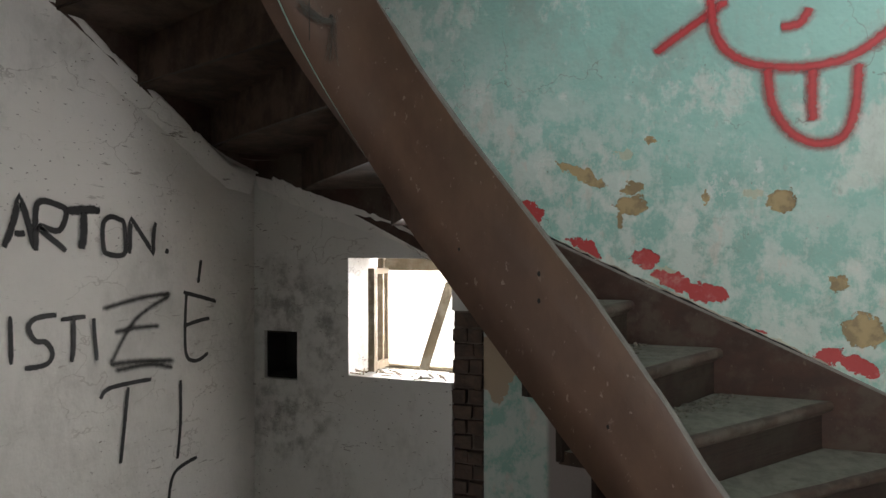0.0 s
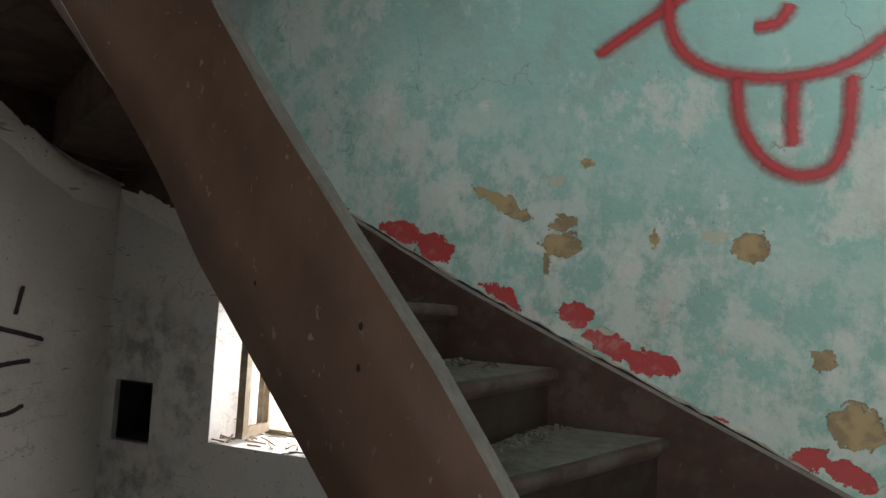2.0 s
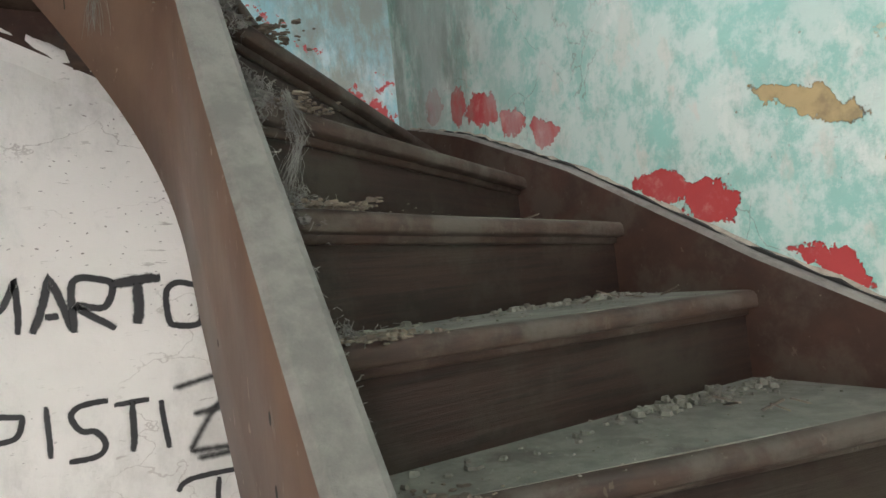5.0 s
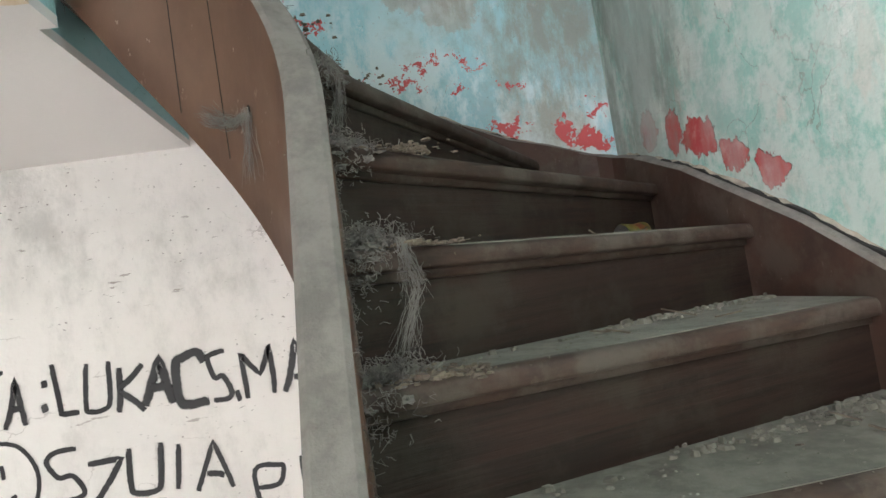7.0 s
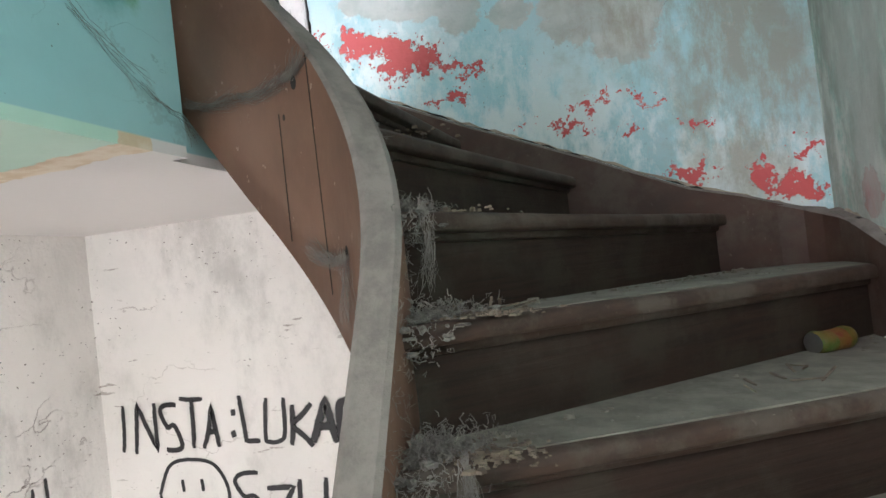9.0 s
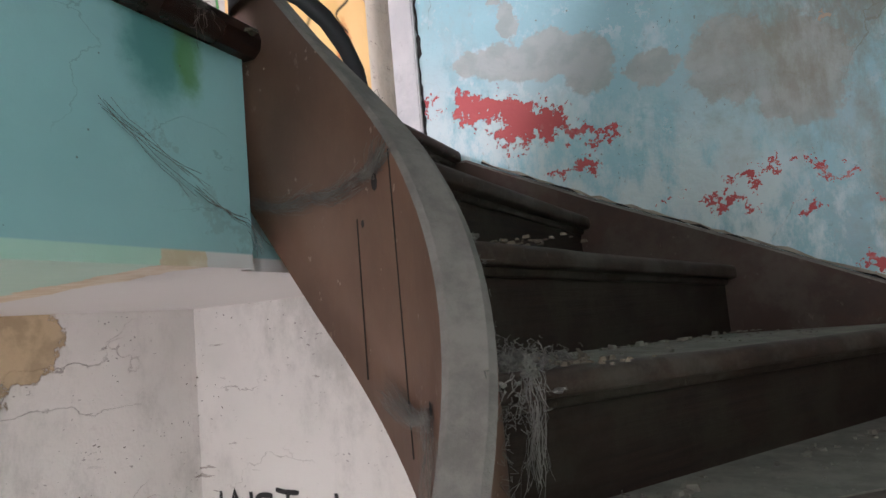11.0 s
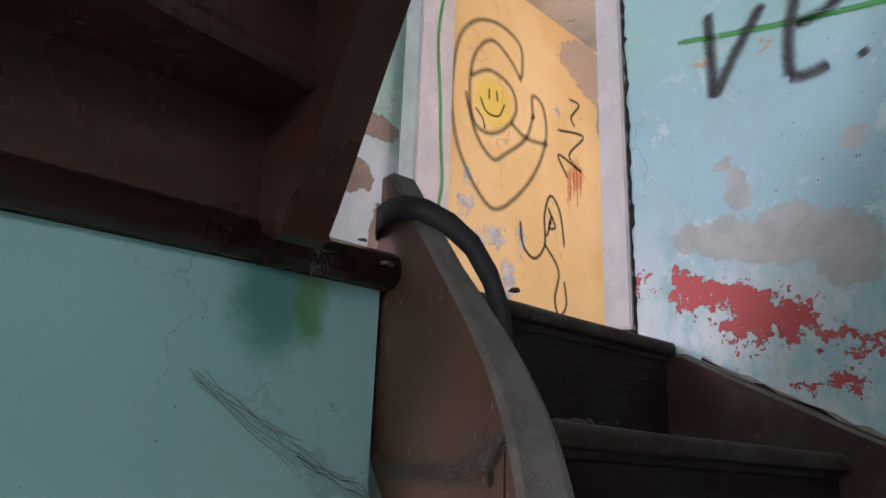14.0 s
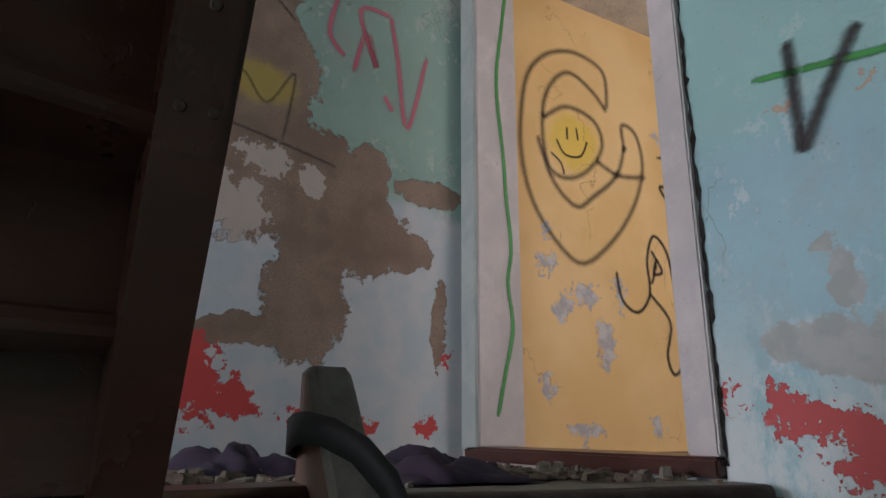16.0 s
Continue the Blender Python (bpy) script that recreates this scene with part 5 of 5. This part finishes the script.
def writing(name, side, text, spans, v0, v1, h0, h1, w, mat, label, seed=1, bold=()):
    """Hand-drawn capitals, each between the two numbers of its span; foot and height run from the first to the last."""
    rng = random.Random(seed)
    ob = thing(name, SIDES[side](spans[0], v0), label, "graffiti")
    for i, ch in enumerate(text):
        f = i / max(1, len(text) - 1)
        hh = (h0 + (h1 - h0) * f) * rng.uniform(0.92, 1.1)
        foot = v0 + (v1 - v0) * f + rng.uniform(-0.012, 0.012)
        lean, dot = rng.uniform(-0.05, 0.09), ch in ":."
        ua, ub = spans[2 * i], spans[2 * i + 1]
        for j, stroke in enumerate(FONT[ch].split(" ")):
            bm = bmesh.new()
            lay = bm.verts.layers.float.new("ink")
            pts = []
            for k in range(0, len(stroke), 2):
                a, b = int(stroke[k]) / 4, int(stroke[k + 1]) / 6
                pts.append(SIDES[side](ua + (ub - ua) * a + lean * b * hh + rng.uniform(-0.007, 0.007), foot + b * hh + rng.uniform(-0.008, 0.008)))
            if ch in "SCOURP":
                line = smooth_line(pts, 5)
            else:
                line = []
                for p, q in zip(pts, pts[1:]):
                    sway = Vector((0, 0, 0)) if dot else SIDES[side](rng.uniform(-0.007, 0.007), rng.uniform(-0.005, 0.005)) - SIDES[side](0, 0)
                    line += [p.lerp(q, t / 6) + sway * math.sin(math.pi * t / 6) for t in range(6)]
                line.append(pts[-1])
            ribbon(bm, lay, side, line, w * (1.6 if i in bold else rng.uniform(0.88, 1.15)), 0.0003 * ((i + j) % 7))
            part("stroke", bm, mat, ob)
    return ob


MARKED = "black marker capitals in one line on the limewashed wall"
writing("graffiti_writing", "north", "INSTA:", (0.09, 0.15, 0.185, 0.277, 0.32, 0.395, 0.405, 0.51, 0.50, 0.577, 0.63, 0.657), 1.535, 1.545, 0.205, 0.175, 0.028, INK_BLACK, MARKED)
writing("graffiti_writing", "north", "LUKACS.", (0.69, 0.757, 0.78, 0.856, 0.895, 0.98, 0.985, 1.083, 1.096, 1.206, 1.22, 1.288, 1.305, 1.325), 1.55, 1.515, 0.165, 0.17, 0.028, INK_BLACK, MARKED, 2, (3, 4))
writing("graffiti_writing", "north", "MARTON.", (1.345, 1.445, 1.490, 1.59, 1.605, 1.72, 1.725, 1.87, 1.892, 2.0, 2.03, 2.165, 2.235, 2.258), 1.505, 1.478, 0.185, 0.135, 0.030, INK_BLACK, MARKED, 3, (3,))
writing("graffiti_writing", "north", "SZUIA", (0.63, 0.74, 0.76, 0.87, 0.89, 1.0, 1.04, 1.08, 1.13, 1.25), 1.245, 1.21, 0.16, 0.16, 0.027, INK_BLACK, "black marker word on the limewashed wall", 2)
writing("graffiti_writing", "north", "PISTI", (1.34, 1.44, 1.49, 1.52, 1.56, 1.67, 1.69, 1.80, 1.84, 1.88), 1.10, 1.055, 0.16, 0.17, 0.027, INK_BLACK, "black marker name on the limewashed wall", 3)
drawing("graffiti_writing", "north", ["1.89 1.26, 2.08 1.29, 2.27 1.30", "2.26 1.29, 2.06 1.20, 1.93 1.03", "1.93 1.03, 2.08 1.02, 2.29 0.99", "2.20 1.16, 2.06 1.165, 1.95 1.16", "1.95 1.0, 2.14 0.995, 2.28 0.96"], 0.042, INK_SPRAY, "smudged grey-black letter overdrawn with bars")
drawing("graffiti_writing", "north", ["2.58 1.24, 2.47 1.27, 2.35 1.30", "2.37 1.30, 2.36 1.14, 2.37 1.0, 2.44 0.965, 2.52 0.99", "2.35 1.14, 2.44 1.155, 2.53 1.16", "2.47 1.45, 2.46 1.40, 2.45 1.34", "1.88 0.90, 1.93 0.935, 2.15 0.93", "2.02 0.92, 2.00 0.76, 1.98 0.61", "2.33 0.89, 2.33 0.70, 2.31 0.53", "2.44 0.50, 2.29 0.47, 2.25 0.34"], 0.026, INK_BLACK, "black marker letters above the corner of the wall")
drawing("graffiti_smiley", "north", ["0.27 1.36, 0.33 1.48, 0.44 1.50, 0.54 1.47, 0.59 1.36, 0.55 1.24, 0.43 1.19, 0.32 1.23, 0.27 1.36", "0.38 1.42, 0.385 1.37", "0.47 1.42, 0.475 1.37", "0.35 1.30, 0.43 1.26, 0.51 1.31"], 0.021, INK_BLACK, "round black marker face on the limewashed wall")
drawing("graffiti_scrawl", "lower_west", ["1.55 1.52, 1.63 1.45, 1.72 1.50", "1.78 1.53, 1.785 1.40", "1.84 1.55, 1.85 1.39"], 0.022, INK_BLACK, "black marker scrawl beside the corner")
drawing("graffiti_mouth", "east", ["0.072 2.358, -0.078 2.458, -0.228 2.558", "-0.158 2.588, -0.183 2.408, -0.278 2.298, -0.448 2.250, -0.608 2.253, -0.728 2.298, -0.858 2.408", "-0.428 2.418, -0.498 2.428, -0.538 2.488", "-0.378 2.258, -0.398 2.098, -0.468 1.978, -0.568 1.928, -0.658 1.958, -0.698 2.078, -0.708 2.248", "-0.548 2.238, -0.543 2.128, -0.548 2.018"], 0.092, INK_RED, "grinning red sprayed mouth with one split tooth")
drawing("graffiti_writing", "north", ["1.45 3.91, 1.45 3.77, 1.45 3.62", "1.45 3.62, 1.52 3.74, 1.61 3.87", "1.71 3.90, 1.67 3.74, 1.66 3.61", "1.66 3.61, 1.70 3.60, 1.76 3.61", "1.835 3.62, 1.845 3.60", "1.95 3.59, 2.01 3.58, 2.06 3.63, 2.07 3.72", "1.69 3.76, 1.76 3.77, 1.81 3.80", "2.17 3.68, 2.26 3.67, 2.18 3.57, 2.28 3.55", "2.44 3.68, 2.36 3.66, 2.34 3.58, 2.41 3.53, 2.48 3.58, 2.46 3.67"], 0.064, INK_SPRAY, "large smoky black sprayed letters")
drawing("graffiti_line", "north", ["1.35 3.85, 1.65 3.78, 1.81 3.75, 1.99 3.72"], 0.030, INK_GREEN, "green sprayed stroke across the letters")
drawing("graffiti_line", "jamb", ["2.32 4.97, 2.29 4.75, 2.26 4.48, 2.29 4.14, 2.30 3.96, 2.32 3.74, 2.30 3.59, 2.32 3.41, 2.28 3.23, 2.24 3.06"], 0.030, INK_GREEN, "wavering green sprayed line down the jamb")
drawing("graffiti_figure", "west", ["3.05 4.63, 3.04 4.84, 2.86 4.90, 2.67 4.84, 2.54 4.69, 2.49 4.46, 2.49 4.23, 2.55 4.02, 2.68 3.85, 2.83 3.77, 3.02 3.90, 3.19 4.11, 3.28 4.34, 3.25 4.53, 3.15 4.56, 3.16 4.41", "3.05 4.61, 2.95 4.71, 2.80 4.77, 2.68 4.67, 2.62 4.50, 2.63 4.26, 2.69 4.13, 2.81 4.05, 2.92 4.12, 3.09 4.27, 3.16 4.45", "2.62 4.47, 2.77 4.57, 2.95 4.54, 3.00 4.41, 2.91 4.27, 2.78 4.19, 2.66 4.21, 2.58 4.37", "2.95 4.32, 3.10 4.27, 3.30 4.30"], 0.060, INK_THIN, "thin black sprayed spiral on the yellow wall")
drawing("graffiti_smile", "west", ["2.70 4.38, 2.75 4.31, 2.85 4.32, 2.90 4.41", "2.77 4.46, 2.77 4.39", "2.83 4.47, 2.84 4.40", "2.66 4.30, 2.72 4.26, 2.74 4.20"], 0.024, INK_SPRAY, "smiling face in black over a yellow disc")
drawing("graffiti_squiggle", "west", ["3.04 3.76, 3.07 3.62, 3.17 3.57, 3.26 3.67, 3.26 3.85, 3.32 3.98, 3.41 3.90, 3.45 3.69", "3.26 3.67, 3.39 3.54, 3.35 3.37, 3.39 3.28, 3.46 3.35, 3.44 3.49", "3.52 4.69, 3.63 4.69, 3.54 4.57, 3.58 4.52", "3.39 4.43, 3.67 4.48, 3.51 4.30, 3.64 4.23, 3.40 4.27, 3.50 4.14", "3.28 3.72, 3.33 3.86, 3.30 3.78, 3.36 3.80, 3.29 3.90"], 0.036, INK_SPRAY, "looping black spray scribbles")
drawing("graffiti_drips", "west", ["3.52 4.22, 3.521 4.10, 3.52 4.00", "3.555 4.20, 3.556 4.12, 3.555 4.04", "3.59 4.22, 3.59 4.11, 3.592 3.98", "3.63 4.20, 3.63 4.12, 3.631 4.06"], 0.012, INK_RED, "thin red paint drips below black spray")
drawing("graffiti_tag", "west", ["1.56 4.76, 1.53 4.57, 1.60 4.48", "1.64 4.42, 1.69 4.62, 1.74 4.47, 1.66 4.72, 1.80 4.74", "1.80 4.74, 1.84 4.53, 1.89 4.23, 1.98 4.60", "1.78 4.35, 1.80 4.32, 1.82 4.29"], 0.044, INK_PINK, "faded pink sprayed tag")
drawing("graffiti_tag", "west", ["1.10 4.22, 1.20 4.30, 1.30 4.19, 1.40 4.34, 1.37 4.05", "1.12 4.09, 1.33 4.05, 1.59 3.99", "1.20 4.60, 1.28 4.66, 1.39 4.57"], 0.026, INK_THIN, "thin black sprayed loops on bare plaster")

# ---- floorboards of the landing ----
rng = random.Random(12)
x = LX + 0.002
while x < 1.25:
    w = min(rng.uniform(0.12, 0.15), 1.262 - x)
    y = -3.15
    while y < WY - 0.05:
        l = min(rng.uniform(1.6, 2.6), WY - 0.02 - y)
        dz = rng.uniform(-0.004, 0.003)
        adopt(finish("floorboard", boxes((x, y, 2.869, x + w - 0.006, y + l - 0.005, LAND - 0.003 + dz)), BOARD), slab)
        y += l
    x += w

# ---- bricks bared beside the window ----
rng = random.Random(5)
adopt(finish("mortar", boxes((2.930, 0.857, FLOOR, 2.944, 1.014, 1.198)), MORTAR), wall_east)
z, row = FLOOR + 0.005, 0
while z < 1.13:
    cuts = (0.857, 0.935 + rng.uniform(-0.01, 0.01), 1.014) if row % 2 else (0.857, 0.905 + rng.uniform(-0.01, 0.01), 1.014)
    for y0, y1 in zip(cuts, cuts[1:]):
        o = rng.uniform(2.886, 2.915)
        bm = boxes((o, y0 + 0.004, z + 0.004, 2.935, y1 - 0.004, z + 0.066))
        for v in bm.verts:
            v.co += Vector((rng.uniform(-0.006, 0.006) if v.co.x < 2.93 else 0, rng.uniform(-0.003, 0.003), rng.uniform(-0.004, 0.004)))
        adopt(finish("brick", bm, BRICK), wall_east)
    z += 0.074
    row += 1
